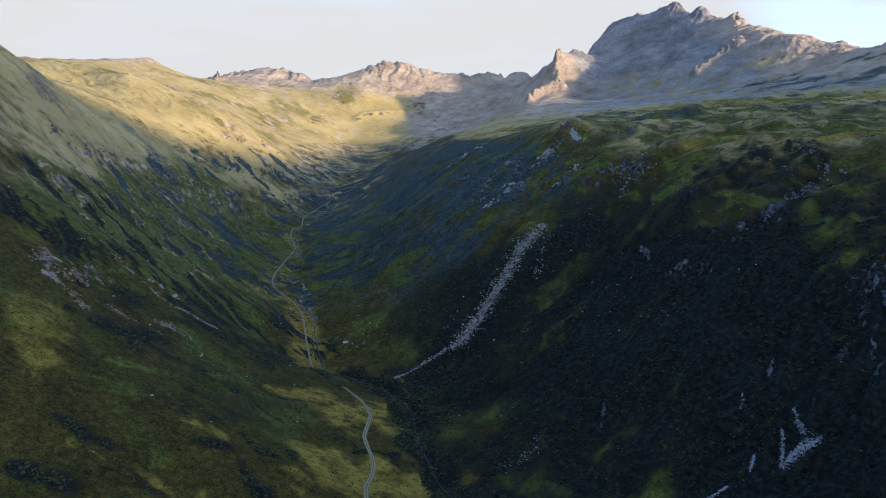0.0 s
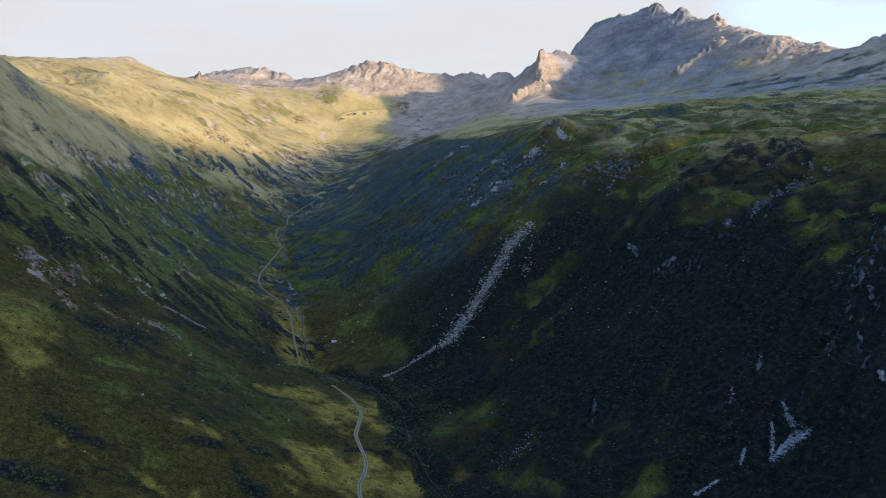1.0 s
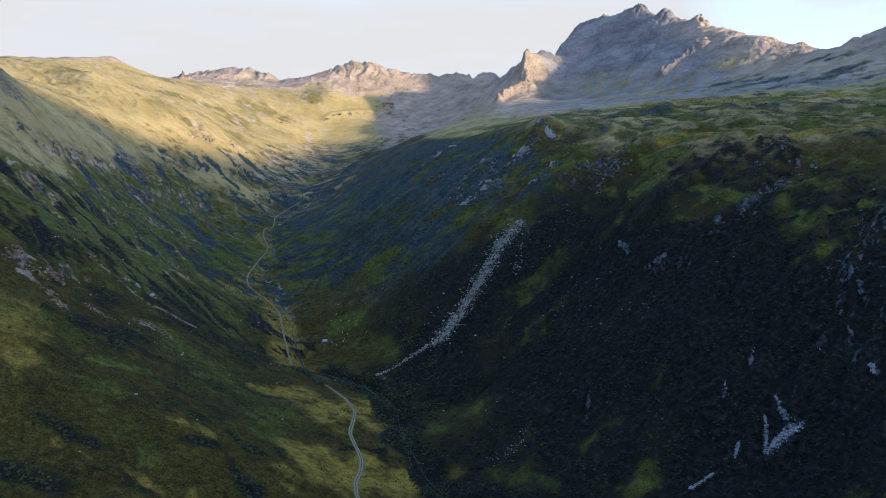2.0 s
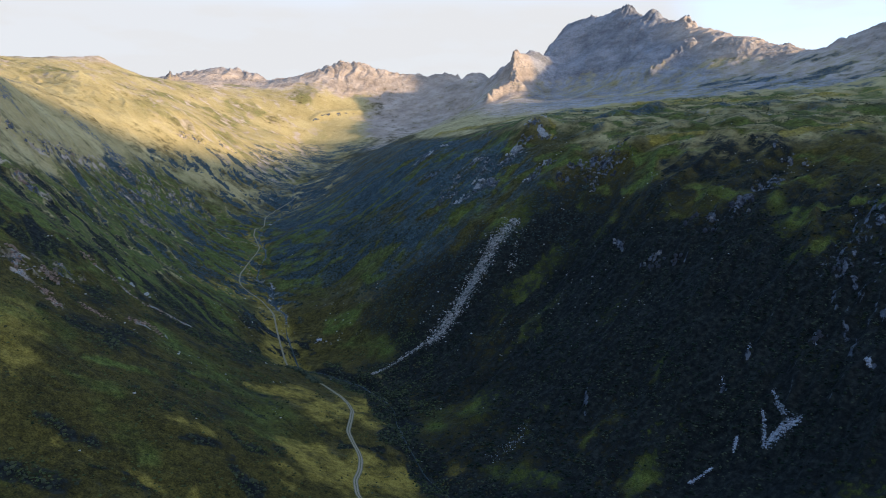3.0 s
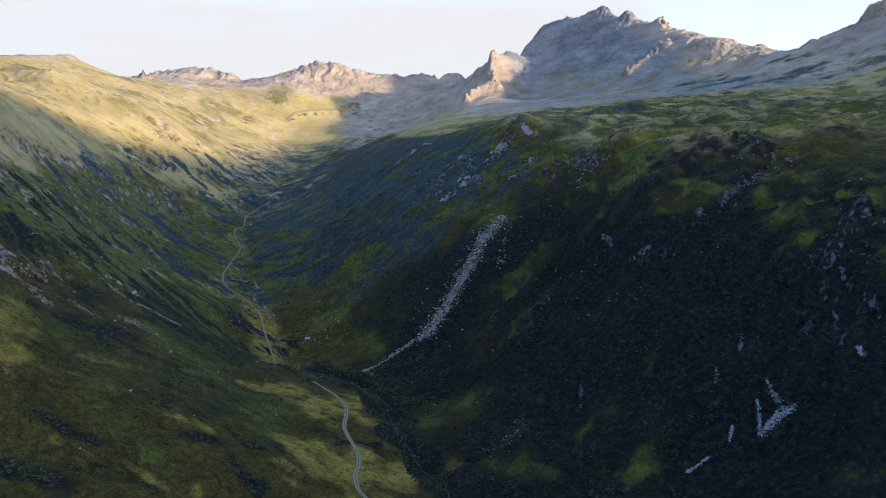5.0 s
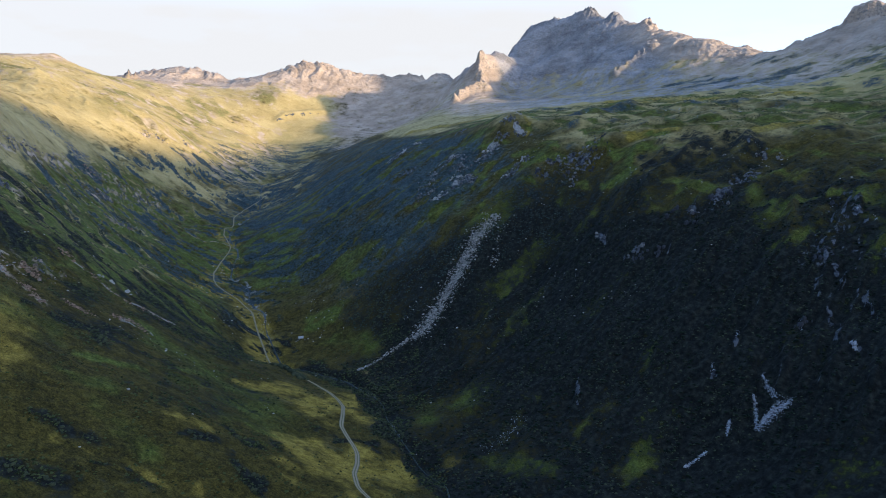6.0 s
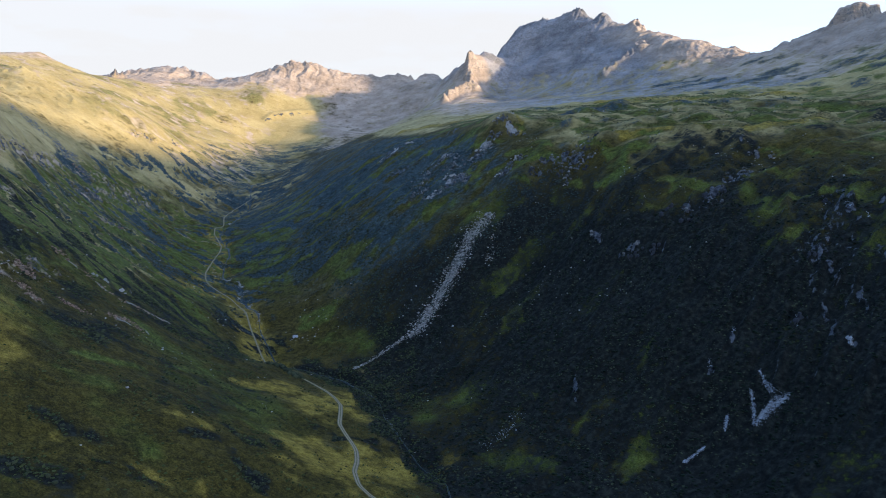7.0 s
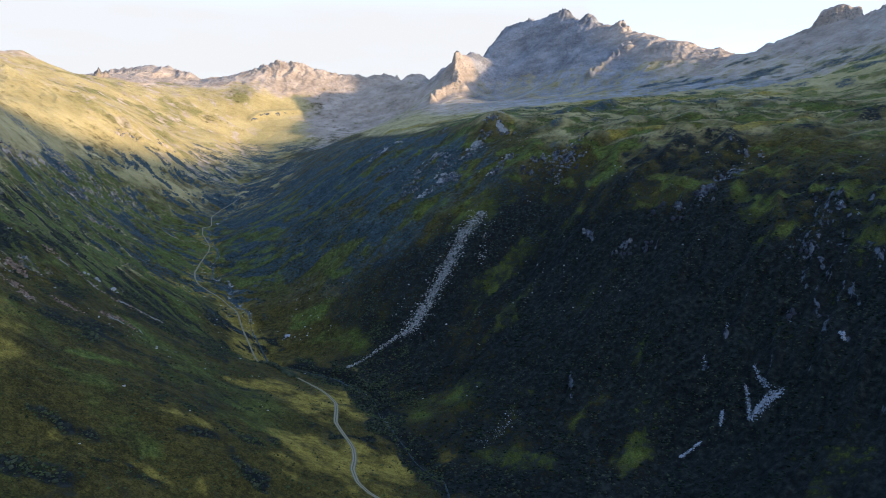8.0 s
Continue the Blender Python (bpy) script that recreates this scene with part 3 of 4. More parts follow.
def ground_z(x, y):
    bare, crag = stony(x, y), craggy(x, y)
    z = sheet(x, y)
    road = fade(ROAD_LOW, x, y, 3.0, 6.0)
    rough = 1 - road
    plateau = smooth(120, 240, x) * smooth(370, 400, z) * (1 - bare) * (1 - smooth(1300, 1500, y))
    west = smooth(-140, -260, x) * smooth(560, 700, y) * (1 - smooth(1500, 1700, y))
    z = z + smooth(-250, -400, x) * smooth(1000, 1200, y) * (1 - bare) * ((ridged((0.76 * x - 0.65 * y) / 3.5, 0.65 * x + 0.76 * y, 55, 4, 15) - 0.4) * 4.0)
    z = z + (fbm(x, y, 70, 3, 3) * 1.6 + fbm(x, y, 9, 3, 6) * 0.45) * rough
    z = z + plateau * (np.abs(fbm(x, y, 85, 3, 12)) * 4 - 3 + fbm(x, y, 26, 4, 14) * 2.0)
    z = z + west * (gullies(x, y) - 0.4) * 5.5 * rough
    flank = smooth(-60, 20, x + 0.2 * (y - 600)) * (1 - smooth(385, 405, z)) * (1 - smooth(1000, 1150, y)) * rough
    ev = 0.61 * x - 0.79 * y + 10 * fbm(x, y, 60, 2, 63)
    z = z + flank * ((ridged((0.79 * x + 0.61 * y) / 4.0, ev, 48, 3, 64) - 0.4) * 6.0 + fbm(x, y, 6, 2, 65) * 0.6)
    cliff = smooth(150, 215, x) * (1 - smooth(520, 570, y)) * (1 - smooth(365, 385, z))
    z = z + cliff * (ridged((0.79 * x + 0.61 * y) / 3.0, 0.61 * x - 0.79 * y, 21, 4, 66) - 0.4) * 5.0
    sx, sy = x + 18 * fbm(x, y, 80, 3, 60), y + 18 * fbm(x, y, 80, 3, 61)
    down, across = np.where(x > 200, (sx + sy) * 0.7071, sy), np.where(x > 200, (sx - sy) * 0.7071, sx)
    ribs = (ridged(across, down / 4.0, 75, 2, 21) - 0.42) * 6 + (ridged(across, down / 4.5, 22, 4, 31) - 0.42) * 5.0 + (ridged(across, down / 3.0, 9, 2, 37) - 0.42) * 1.6
    band = smooth(578, 604, z)
    north = (ridged(sx, sy / 9.0, 46, 2, 23) - 0.42) * (3.0 + 5.0 * band) + (ridged(sx, sy / 7.0, 15, 3, 24) - 0.42) * (0.8 + 3.4 * band)
    ribs = np.where(x > 200, ribs, north)
    z = z + bare * (ribs + (ridged(x, y, 16, 4, 35, 0.65) - 0.42) * np.where(x > 200, 3.0, 0.5 + 1.2 * band))
    z = z + crag * ((ridged(x, y, 15, 3, 33) - 0.3) * (5.0 + 2.5 * smooth(-200, -320, x)))
    jag = ridged(x, y, 13, 3, 81)
    z = z + fade(PEAK_RIDGE[4:16], x, y, 2, 22) * (jag - 0.62) * 9 + fade(NORTH_RANGE, x, y, 2, 20) * (jag - 0.55) * 6
    for cx, cy, r, h in TEETH:
        d = np.hypot(x - cx, y - cy)
        z = z + h * np.clip(1.05 - d / (1.3 * r), 0, 1) * (0.5 + 0.4 * jag)
    z = z + (21 * np.exp(-(along(sx, sy, BUTTRESS)[0] / 15) ** 2) + 16 * np.exp(-(along(sx, sy, RIB)[0] / 13) ** 2)) * (0.6 + 0.6 * jag)
    z = z + hummocks(x, y, True) + 5 * np.exp(-(along(x, y, LEDGE)[0] / 9) ** 2)
    z = z + 5.0 * np.exp(-(along(x, y, RIM)[0] / 9) ** 2)
    tu, tv = (x - TOR[0]) * 0.77 - (y - TOR[1]) * 0.64, (x - TOR[0]) * 0.64 + (y - TOR[1]) * 0.77
    tor = np.maximum(np.abs(tu) / 38, np.abs(tv) / 24) + 0.12 * fbm(x, y, 18, 3, 71)
    z = z + (TOR[2] + TOR[3] * smooth(-32, -22, tu) + 7 * (1 - (tu / 40) ** 2)) * (1 - smooth(0.88, 1.02, tor))
    z = z - 2.2 * fade(STREAM_LINE, x, y, 2.0, 5.0) * (1 - 0.7 * road)
    z = z - 1.2 * fade(SLIDE[3:], x, y, 5.0, 6.0)
    return z


def covers(x, y, z, steep):
    """Where rock, dark dwarf heath, dry grass and loose stones lie on the ground."""
    bare, crag = stony(x, y), craggy(x, y)
    patch, small = fbm(x, y, 75, 4, 50), fbm(x, y, 14, 3, 51)
    true_x, true_y = x, y  # the patches' rims wander
    x, y = x + 7 * fbm(x, y, 26, 4, 95), y + 7 * fbm(x, y, 26, 4, 96)
    wu, wv = x * 0.76 - y * 0.65, x * 0.65 + y * 0.76
    rib = gullies(true_x, true_y)
    west = smooth(-60, -130, x) * smooth(520, 640, y + 0.9 * np.clip(-150 - x, 0, 110))
    comb = fbm(wu / 3.5, wv + 5 * small, 8, 4, 55, 0.6)
    streak = 1.3 * (0.36 - rib) + 0.45 * fbm(x, y, 34, 4, 57) + 0.55 * comb
    vein = ridged(x, y, 9, 3, 47)
    western = crag * smooth(-150, -230, x)
    crag = crag - western
    rock = crag * (0.22 + 0.75 * smooth(0.3, 0.75, vein)) + smooth(1.15, 1.7, steep) * 0.4
    rock = np.maximum(rock, western * 0.78 * smooth(-0.1, 0.4, -comb + 0.3 * small))
    # dark crag colour on the spire paints its shaded side
    rock = np.maximum(rock, fade([(-603, 1951), (-583, 1952)], x, y, 6, 10) * 0.52)
    alp = smooth(1150, 1500, y) * smooth(-120, -260, x)
    rock = np.maximum(rock, smooth(-300, -380, x) * smooth(0.2, 0.7, fbm(wu / 2.5, wv, 60, 4, 59)) * smooth(310, 380, z) * 0.5 * (1 - alp))
    bare = np.maximum(bare * (1.25 + 0.5 * smooth(540, 600, z)), 0.5 * smooth(1350, 1650, y + 60 * patch) * smooth(-180, 0, x + 60 * patch) + 0.4 * smooth(1700, 1850, y) * smooth(-140, -60, x))
    bare = np.maximum(bare, fade(BUTTRESS, x, y, 30, 40))
    bare = np.maximum(bare, alp * smooth(-0.25, 0.7, fbm(wu / 2.4, wv + 14 * patch, 20, 5, 58)) * 0.6)
    bare = np.maximum(bare, western * (0.12 + 0.6 * smooth(-0.1, 0.5, comb + 0.3 * small)))
    beyond = y - np.interp(x, *PLAIN_END) + 50 * patch
    bare = np.maximum(bare, (0.66 - 0.35 * smooth(0.0, 0.3, fbm(x / 2.0, y, 60, 5, 68)) * smooth(350, 450, x)) * smooth(-15, 60, beyond) * smooth(110, 180, x))
    bare = np.maximum(bare, fade(TALUS_WEST[0], x, y, 2.0, 7) * 0.75 * smooth(-0.15, 0.35, small + 0.8 * comb))
    bare = np.maximum(bare, fade(TALUS_WEST[2], x, y, 1.0, 3) * 0.7 * smooth(-0.2, 0.3, small + 0.6 * comb))
    # the shadow line under the ledge, painted as a thin strip of dark rock
    rock = np.maximum(rock, fade(LEDGE, x, y + 8, 1, 4) * (0.46 + 0.5 * small))
    bare = np.maximum(bare, 0.6 * smooth(560, 600, z) * smooth(-300, -500, x))

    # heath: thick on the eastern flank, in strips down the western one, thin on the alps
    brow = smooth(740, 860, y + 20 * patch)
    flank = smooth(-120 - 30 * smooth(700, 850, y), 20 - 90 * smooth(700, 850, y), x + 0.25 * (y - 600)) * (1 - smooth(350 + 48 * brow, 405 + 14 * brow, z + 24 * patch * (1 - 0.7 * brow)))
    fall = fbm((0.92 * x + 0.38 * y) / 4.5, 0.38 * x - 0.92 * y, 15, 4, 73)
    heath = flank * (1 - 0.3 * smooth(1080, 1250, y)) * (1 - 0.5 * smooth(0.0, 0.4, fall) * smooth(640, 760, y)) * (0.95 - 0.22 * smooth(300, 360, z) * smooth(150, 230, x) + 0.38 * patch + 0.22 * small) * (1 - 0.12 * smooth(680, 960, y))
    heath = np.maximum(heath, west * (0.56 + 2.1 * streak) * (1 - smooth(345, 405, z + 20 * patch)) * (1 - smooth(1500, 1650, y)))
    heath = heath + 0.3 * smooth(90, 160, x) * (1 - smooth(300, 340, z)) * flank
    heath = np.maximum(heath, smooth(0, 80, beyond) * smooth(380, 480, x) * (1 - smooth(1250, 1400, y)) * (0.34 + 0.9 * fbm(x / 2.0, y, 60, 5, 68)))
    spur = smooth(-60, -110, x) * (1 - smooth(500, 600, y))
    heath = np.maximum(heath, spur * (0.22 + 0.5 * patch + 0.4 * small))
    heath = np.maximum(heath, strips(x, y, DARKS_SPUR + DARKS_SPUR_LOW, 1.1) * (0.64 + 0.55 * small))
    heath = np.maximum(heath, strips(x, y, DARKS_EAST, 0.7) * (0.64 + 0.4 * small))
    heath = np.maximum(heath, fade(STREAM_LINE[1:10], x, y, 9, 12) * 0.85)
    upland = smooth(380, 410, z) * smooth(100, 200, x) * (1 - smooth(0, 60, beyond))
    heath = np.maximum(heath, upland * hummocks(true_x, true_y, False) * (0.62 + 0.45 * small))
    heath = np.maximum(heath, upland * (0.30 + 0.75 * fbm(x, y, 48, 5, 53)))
    green = np.maximum(strips(x, y, GREENS_EAST, 2.4) * (0.52 + 0.6 * patch + 0.4 * small), strips(x, y, GREENS_LOW, 2.2) * (0.68 + 0.5 * patch + 0.5 * small))
    green = np.maximum(green, strips(x, y, GREENS_SPUR, 2.0) * (0.6 + 0.5 * patch + 0.3 * small))
    contour = fbm((0.61 * x - 0.79 * y) / 3.0, 0.79 * x + 0.61 * y, 22, 4, 67)
    ledges = np.maximum(0.7 * smooth(0.0, 0.4, contour + 0.4 * patch) * smooth(315, 350, z) * smooth(0, 50, x) * (1 - smooth(1000, 1150, y)), 0.15 * upland)
    green = np.maximum(green, ledges)
    green = np.maximum(green, alp * 0.5 * smooth(0.0, 0.5, fbm(x, y, 110, 4, 72)))
    green = np.maximum(green, 0.5 * smooth(0.0, 0.45, fbm(x, y, 95, 4, 69) + 0.3 * small) * smooth(-60, -100, x) * (1 - smooth(480, 560, y)))
    green = np.maximum(green, 0.66 * smooth(0.06, 0.46, fbm((0.79 * x + 0.61 * y) / 2.5, 0.61 * x - 0.79 * y, 34, 4, 70)) * smooth(30, 90, x) * (1 - smooth(330, 350, z)))
    green = np.maximum(green, west * smooth(0.0, 0.35, 0.4 * patch - 1.2 * streak) * 0.85 * smooth(225, 250, z) * (1 - smooth(350, 400, z)) * (1 - smooth(1000, 1300, y)))
    green = np.maximum(green, 0.6 * flank * smooth(0.08, 0.5, fall + 0.5 * patch) * smooth(640, 760, y) * (1 - smooth(1000, 1200, y)))
    green = green * (1 - 0.85 * strips(x, y, DARKS_EAST, 0.7))
    heath = heath - 0.55 * green * (1 - crag)

    dry = 0.16 + (1.0 + 0.35 * fbm(x, y, 95, 5, 54)) * smooth(1050, 1350, y) * smooth(-100, -250, x) * (0.5 + 0.5 * smooth(310, 400, z)) + (0.46 + 0.3 * smooth(760, 920, y)) * upland + 0.3 * patch + 0.75 * smooth(-190, -90, beyond) * smooth(120, 200, x) + 0.2 * smooth(1500, 1700, y) * smooth(-300, -100, x) + 0.9 * smooth(1650, 1800, y) * smooth(-40, -110, x) * (1 - smooth(-150, -250, x))
    dry = np.maximum(dry, (0.55 + 0.4 * smooth(-340, -460, x)) * smooth(-240, -340, x) * smooth(480, 620, y) * (0.65 + 0.35 * smooth(320, 390, z)) + 0.35 * patch)
    dry = np.maximum(dry, 0.85 * smooth(980, 1080, y) * smooth(402, 414, z) * smooth(0, 40, x) * (1 - smooth(180, 240, x)))
    dry = np.maximum(dry, west * smooth(0.46, 0.72, rib) * 0.85 * smooth(250, 290, z) * (1 - smooth(1000, 1300, y)))
    dry = np.maximum(dry, west * (0.56 + 0.6 * patch + 0.3 * fbm(x, y, 30, 4, 52)) * smooth(255, 300, z))
    meadow = 0.72 * fade(ROAD_LOW[17:33], x, y, 8, 18)
    meadow = np.maximum(meadow, np.maximum(strips(x, y, STRAWS_SPUR[:4], 1.7) * (0.5 + 0.8 * small), strips(x, y, STRAWS_SPUR[6:], 1.9) * (0.78 + 0.9 * small + 0.4 * patch)))
    meadow = np.maximum(meadow, strips(x, y, STRAWS_SPUR[4:6], 2.2) * (0.7 + 0.4 * small))
    meadow = np.maximum(meadow, strips(x, y, STRAW_EAST, 0.8) * (0.9 + 0.4 * small))
    for cx, cy, rx, ry, turn in ((-200, 740, 68, 35, 70), (-190, 885, 27, 80, 10), (-139, 670, 19, 40, 10), (-217, 990, 54, 30, 0), (-40, 380, 40, 50, 0), (-8, 412, 40, 24, 20)):
        meadow = np.maximum(meadow, smooth(0.0, 0.85, spot(x, y, cx, cy, rx, ry, turn) * (1 + 0.9 * patch) + 0.22 * small + 0.18 * fbm(x, y, 30, 4, 98)))
    dry = (dry - 0.5 * green - 0.4 * meadow) * (1 - 0.7 * spur)
    heath = heath - 0.5 * meadow * (1 - fade(STREAM_LINE[1:10], x, y, 6, 8))

    debris = np.maximum(fade(SLIDE[3:], true_x, true_y, 2.5, 6.0) * (0.5 + 0.3 * small), fade(SLIDE[:4], true_x, true_y, 0.4, 2.2) * 0.55)
    for line in CHUTES[:6]:
        debris = np.maximum(debris, fade(line, true_x, true_y, 0.2, 1.4) * (0.42 + 0.4 * small))
    for line in TALUS_WEST:
        debris = np.maximum(debris, fade(line, x, y, 0.5, 3.5) * (0.5 + 0.4 * small))
    debris = np.maximum(debris, strips(x, y, PALE_CRAGS, 0.9) * (0.36 + 0.9 * small))
    debris = np.maximum(debris, smooth(0, 0.7, spot(x, y, 185, 353, 10, 4, 5)) * (0.42 + 0.4 * small))
    debris = np.maximum(debris, smooth(0, 0.6, spot(x, y, -152, 772, 13, 20, 20)) * (0.32 + 0.6 * small))
    gravel = fade(STREAM_LINE[12:19], x, y, 2.0, 4.0) + fade(STREAM_LINE[21:26], x, y, 2.0, 6.0)
    debris = np.maximum(debris, gravel * (0.34 + 0.4 * small))
    debris = np.maximum(debris, fade(ROAD_LOW, true_x, true_y, 1.2, 1.6) * 0.4)
    # past 600 to 800 m the heath takes its haze-tinted colour
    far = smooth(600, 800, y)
    return {"bare": bare, "rock": rock, "heath": heath * (1 - far), "hazed_heath": heath * far, "dry": dry, "debris": debris, "lush": green, "meadow": 0.85 * meadow - 0.3 * green, "sun_tint": np.clip(smooth(330, 180, true_x) + fade(BUTTRESS, true_x, true_y, 25, 30) + 0.9 * smooth(560, 640, true_x) * smooth(1800, 1650, true_y), 0.12, 1)}


def mesh_from(name, verts, quads, mat, tris=None, smooth_shade=True):
    tris = np.zeros((0, 3), np.int32) if tris is None else tris
    me = bpy.data.meshes.new(name)
    loops = np.r_[quads.ravel(), tris.ravel()].astype(np.int32)
    me.vertices.add(len(verts))
    me.vertices.foreach_set("co", verts.ravel().astype(np.float32))
    me.loops.add(len(loops))
    me.loops.foreach_set("vertex_index", loops)
    me.polygons.add(len(quads) + len(tris))
    me.polygons.foreach_set("loop_start", np.r_[np.arange(len(quads)) * 4, len(quads) * 4 + np.arange(len(tris)) * 3].astype(np.int32))
    me.update(calc_edges=True)
    me.polygons.foreach_set("use_smooth", np.full(len(quads) + len(tris), smooth_shade))
    me.materials.append(mat)
    return me


def build_ground():
    fine = np.linspace(-37, 47, 920)
    wide = np.linspace(47, 323, 90)[1:-1]
    turn = np.radians(np.r_[fine, wide])
    r = np.r_[np.geomspace(60, 260, 14)[:-1], np.geomspace(260, 800, 350)[:-1], np.geomspace(800, 1450, 150)[:-1], np.linspace(1450, 2300, 330)[:-1], np.geomspace(2300, 4200, 30)]
    rr, aa = np.meshgrid(r, turn, indexing="ij")
    x, y = CENTRE[0] + rr * np.sin(aa), CENTRE[1] + rr * np.cos(aa)
    z = ground_z(x, y)
    rows, cols = x.shape
    up = np.gradient(z, axis=0) / np.gradient(rr, axis=0)
    side = (np.roll(z, -1, 1) - np.roll(z, 1, 1)) / np.maximum(np.hypot(np.roll(x, -1, 1) - np.roll(x, 1, 1), np.roll(y, -1, 1) - np.roll(y, 1, 1)), 1e-6)
    normals = np.stack([-up * np.sin(aa) - side * np.cos(aa), -up * np.cos(aa) + side * np.sin(aa), np.ones_like(z)], -1)
    normals /= np.linalg.norm(normals, axis=-1, keepdims=True)
    masks = covers(x, y, z, np.hypot(up, side))
    idx = np.arange(rows * cols).reshape(rows, cols)
    quads = np.stack([idx[:-1], np.roll(idx, -1, 1)[:-1], np.roll(idx, -1, 1)[1:], idx[1:]], -1).reshape(-1, 4)
    verts = np.stack([x, y, z], -1).reshape(-1, 3)
    cx, cy = verts[quads[:, 0], 0], verts[quads[:, 0], 1]
    part_of = np.where((cx > 600) & (cy < 1330), 1, np.where((cx > 190) & (cy >= 1330), 2, np.where(cy > 1900, 3, 0)))
    tags = (("ground", "grassy alpine valley floor and heath-covered slopes in evening shade", "ground"),
            ("mountain_slope", "grey-brown stony mountainside with a square rock tower", "mountain"),
            ("rocky_mountain", "jagged grey rock peak with sunlit edges above the valley", "mountain"),
            ("mountain_range", "sunlit reddish-brown rocky range closing the valley", "mountain"))
    for k, (name, label, category) in enumerate(tags):
        mine = quads[part_of == k]
        used, inverse = np.unique(mine, return_inverse=True)
        own, tris = verts[used], None
        if k == 0:
            first = np.searchsorted(used, idx[0])
            mid = float(ground_z(np.array([CENTRE[0]]), np.array([CENTRE[1]]))[0])
            own = np.r_[own, [[*CENTRE, mid]]]
            tris = np.stack([np.roll(first, -1), first, np.full(cols, len(own) - 1)], -1)
        me = mesh_from(name, own, inverse.reshape(-1, 4), GROUND, tris)
        extra = [0] * (len(own) - len(used))
        for key, v in masks.items():
            me.attributes.new(key, "FLOAT", "POINT").data.foreach_set("value", np.r_[v.ravel()[used], extra].astype(np.float32))
        own_normals = normals.reshape(-1, 3)[used]
        me.normals_split_custom_set_from_vertices(own_normals.tolist() + [[0, 0, 1]] * len(extra))
        tagged(new(name, me), label, category, kind="structure")


build_ground()


# ---------------------------------------------------------------- road, stream, hut
def resample(line, step):
    p = np.array(line, float)
    # a smooth curve through the points
    t = np.r_[0, np.cumsum(np.hypot(*np.diff(p, axis=0).T))]
    s = np.arange(0, t[-1], step)
    q = np.stack([np.interp(s, t, p[:, 0]), np.interp(s, t, p[:, 1])], -1)
    k = max(3, int(9 / step) | 1)
    kernel = np.hanning(k + 2)[1:-1]
    kernel /= kernel.sum()
    return np.stack([np.convolve(np.pad(q[:, n], k // 2, mode="edge"), kernel, "valid") for n in (0, 1)], -1)


def ribbon(name, line, offsets, lifts, mat, step=1.5, width=lambda s: 1.0):
    q = resample(line, step)
    d = np.gradient(q, axis=0)
    d /= np.hypot(d[:, 0], d[:, 1])[:, None]
    side = np.stack([d[:, 1], -d[:, 0]], -1)
    w = width(np.arange(len(q)) * step)
    rows = []
    for o, lift in zip(offsets, lifts):
        x, y = q[:, 0] + side[:, 0] * o * w, q[:, 1] + side[:, 1] * o * w
        rows.append(np.stack([x, y, ground_z(x, y) + lift], -1))
    v = np.stack(rows, 1)
    n, m = v.shape[:2]
    idx = np.arange(n * m).reshape(n, m)
    quads = np.stack([idx[:-1, :-1], idx[:-1, 1:], idx[1:, 1:], idx[1:, :-1]], -1).reshape(-1, 4)
    return mesh_from(name, v.reshape(-1, 3), quads, mat)


def gravel_material():
    m, nodes, links, shader = material("gravel")
    a, b = noise_node(nodes, links, 0.5, 4), noise_node(nodes, links, 6.0, 3)
    c = blend(nodes, links, a, ramp(nodes, links, b, ((0.3, (0.15, 0.112, 0.068)), (0.7, (0.28, 0.215, 0.135)))), ramp(nodes, links, b, ((0.3, (0.19, 0.145, 0.090)), (0.7, (0.34, 0.265, 0.170)))))
    links.new(c, shader.inputs["Base Color"])
    return m


def verge_material():
    m, nodes, links, shader = material("verge_grass")
    b = noise_node(nodes, links, 1.2, 4)
    links.new(ramp(nodes, links, b, ((0.3, (0.07, 0.075, 0.03)), (0.7, (0.17, 0.15, 0.08)))), shader.inputs["Base Color"])
    return m


def water_material():
    m, nodes, links, shader = material("mountain_water", 0.55)
    b = noise_node(nodes, links, 0.45, 5, 0.7)
    links.new(ramp(nodes, links, b, ((0.42, (0.012, 0.018, 0.018)), (0.64, (0.03, 0.036, 0.036)), (0.80, (0.24, 0.25, 0.25)))), shader.inputs["Base Color"])
    shader.inputs["Specular IOR Level"].default_value = 0.12
    bump = nodes.new("ShaderNodeBump")
    bump.inputs["Strength"].default_value, bump.inputs["Distance"].default_value = 0.5, 0.4
    links.new(noise_node(nodes, links, 1.5, 3), bump.inputs["Height"])
    links.new(bump.outputs["Normal"], shader.inputs["Normal"])
    return m


GRAVEL, VERGE, WATER = gravel_material(), verge_material(), water_material()


def taper(s):
    """The road narrows to a cart track beyond the bend."""
    return np.interp(s, (0, 225, 270), (1.0, 1.0, 0.55))


road = tagged(new("road", ribbon("road", ROAD_LOW, (-1.7, -1.3, 1.3, 1.7), (-0.1, 0.10, 0.10, -0.1), VERGE, width=taper)), "narrow gravel valley road with a grassy middle strip", "road", kind="structure")
for o in (-0.72, 0.72):
    track = new("wheel_track", ribbon("wheel_track", ROAD_LOW, (o - 0.48, o - 0.34, o + 0.34, o + 0.48), (0.05, 0.16, 0.16, 0.05), GRAVEL, width=taper))
    track.parent = road
    tagged(track, "pale compacted gravel wheel track")
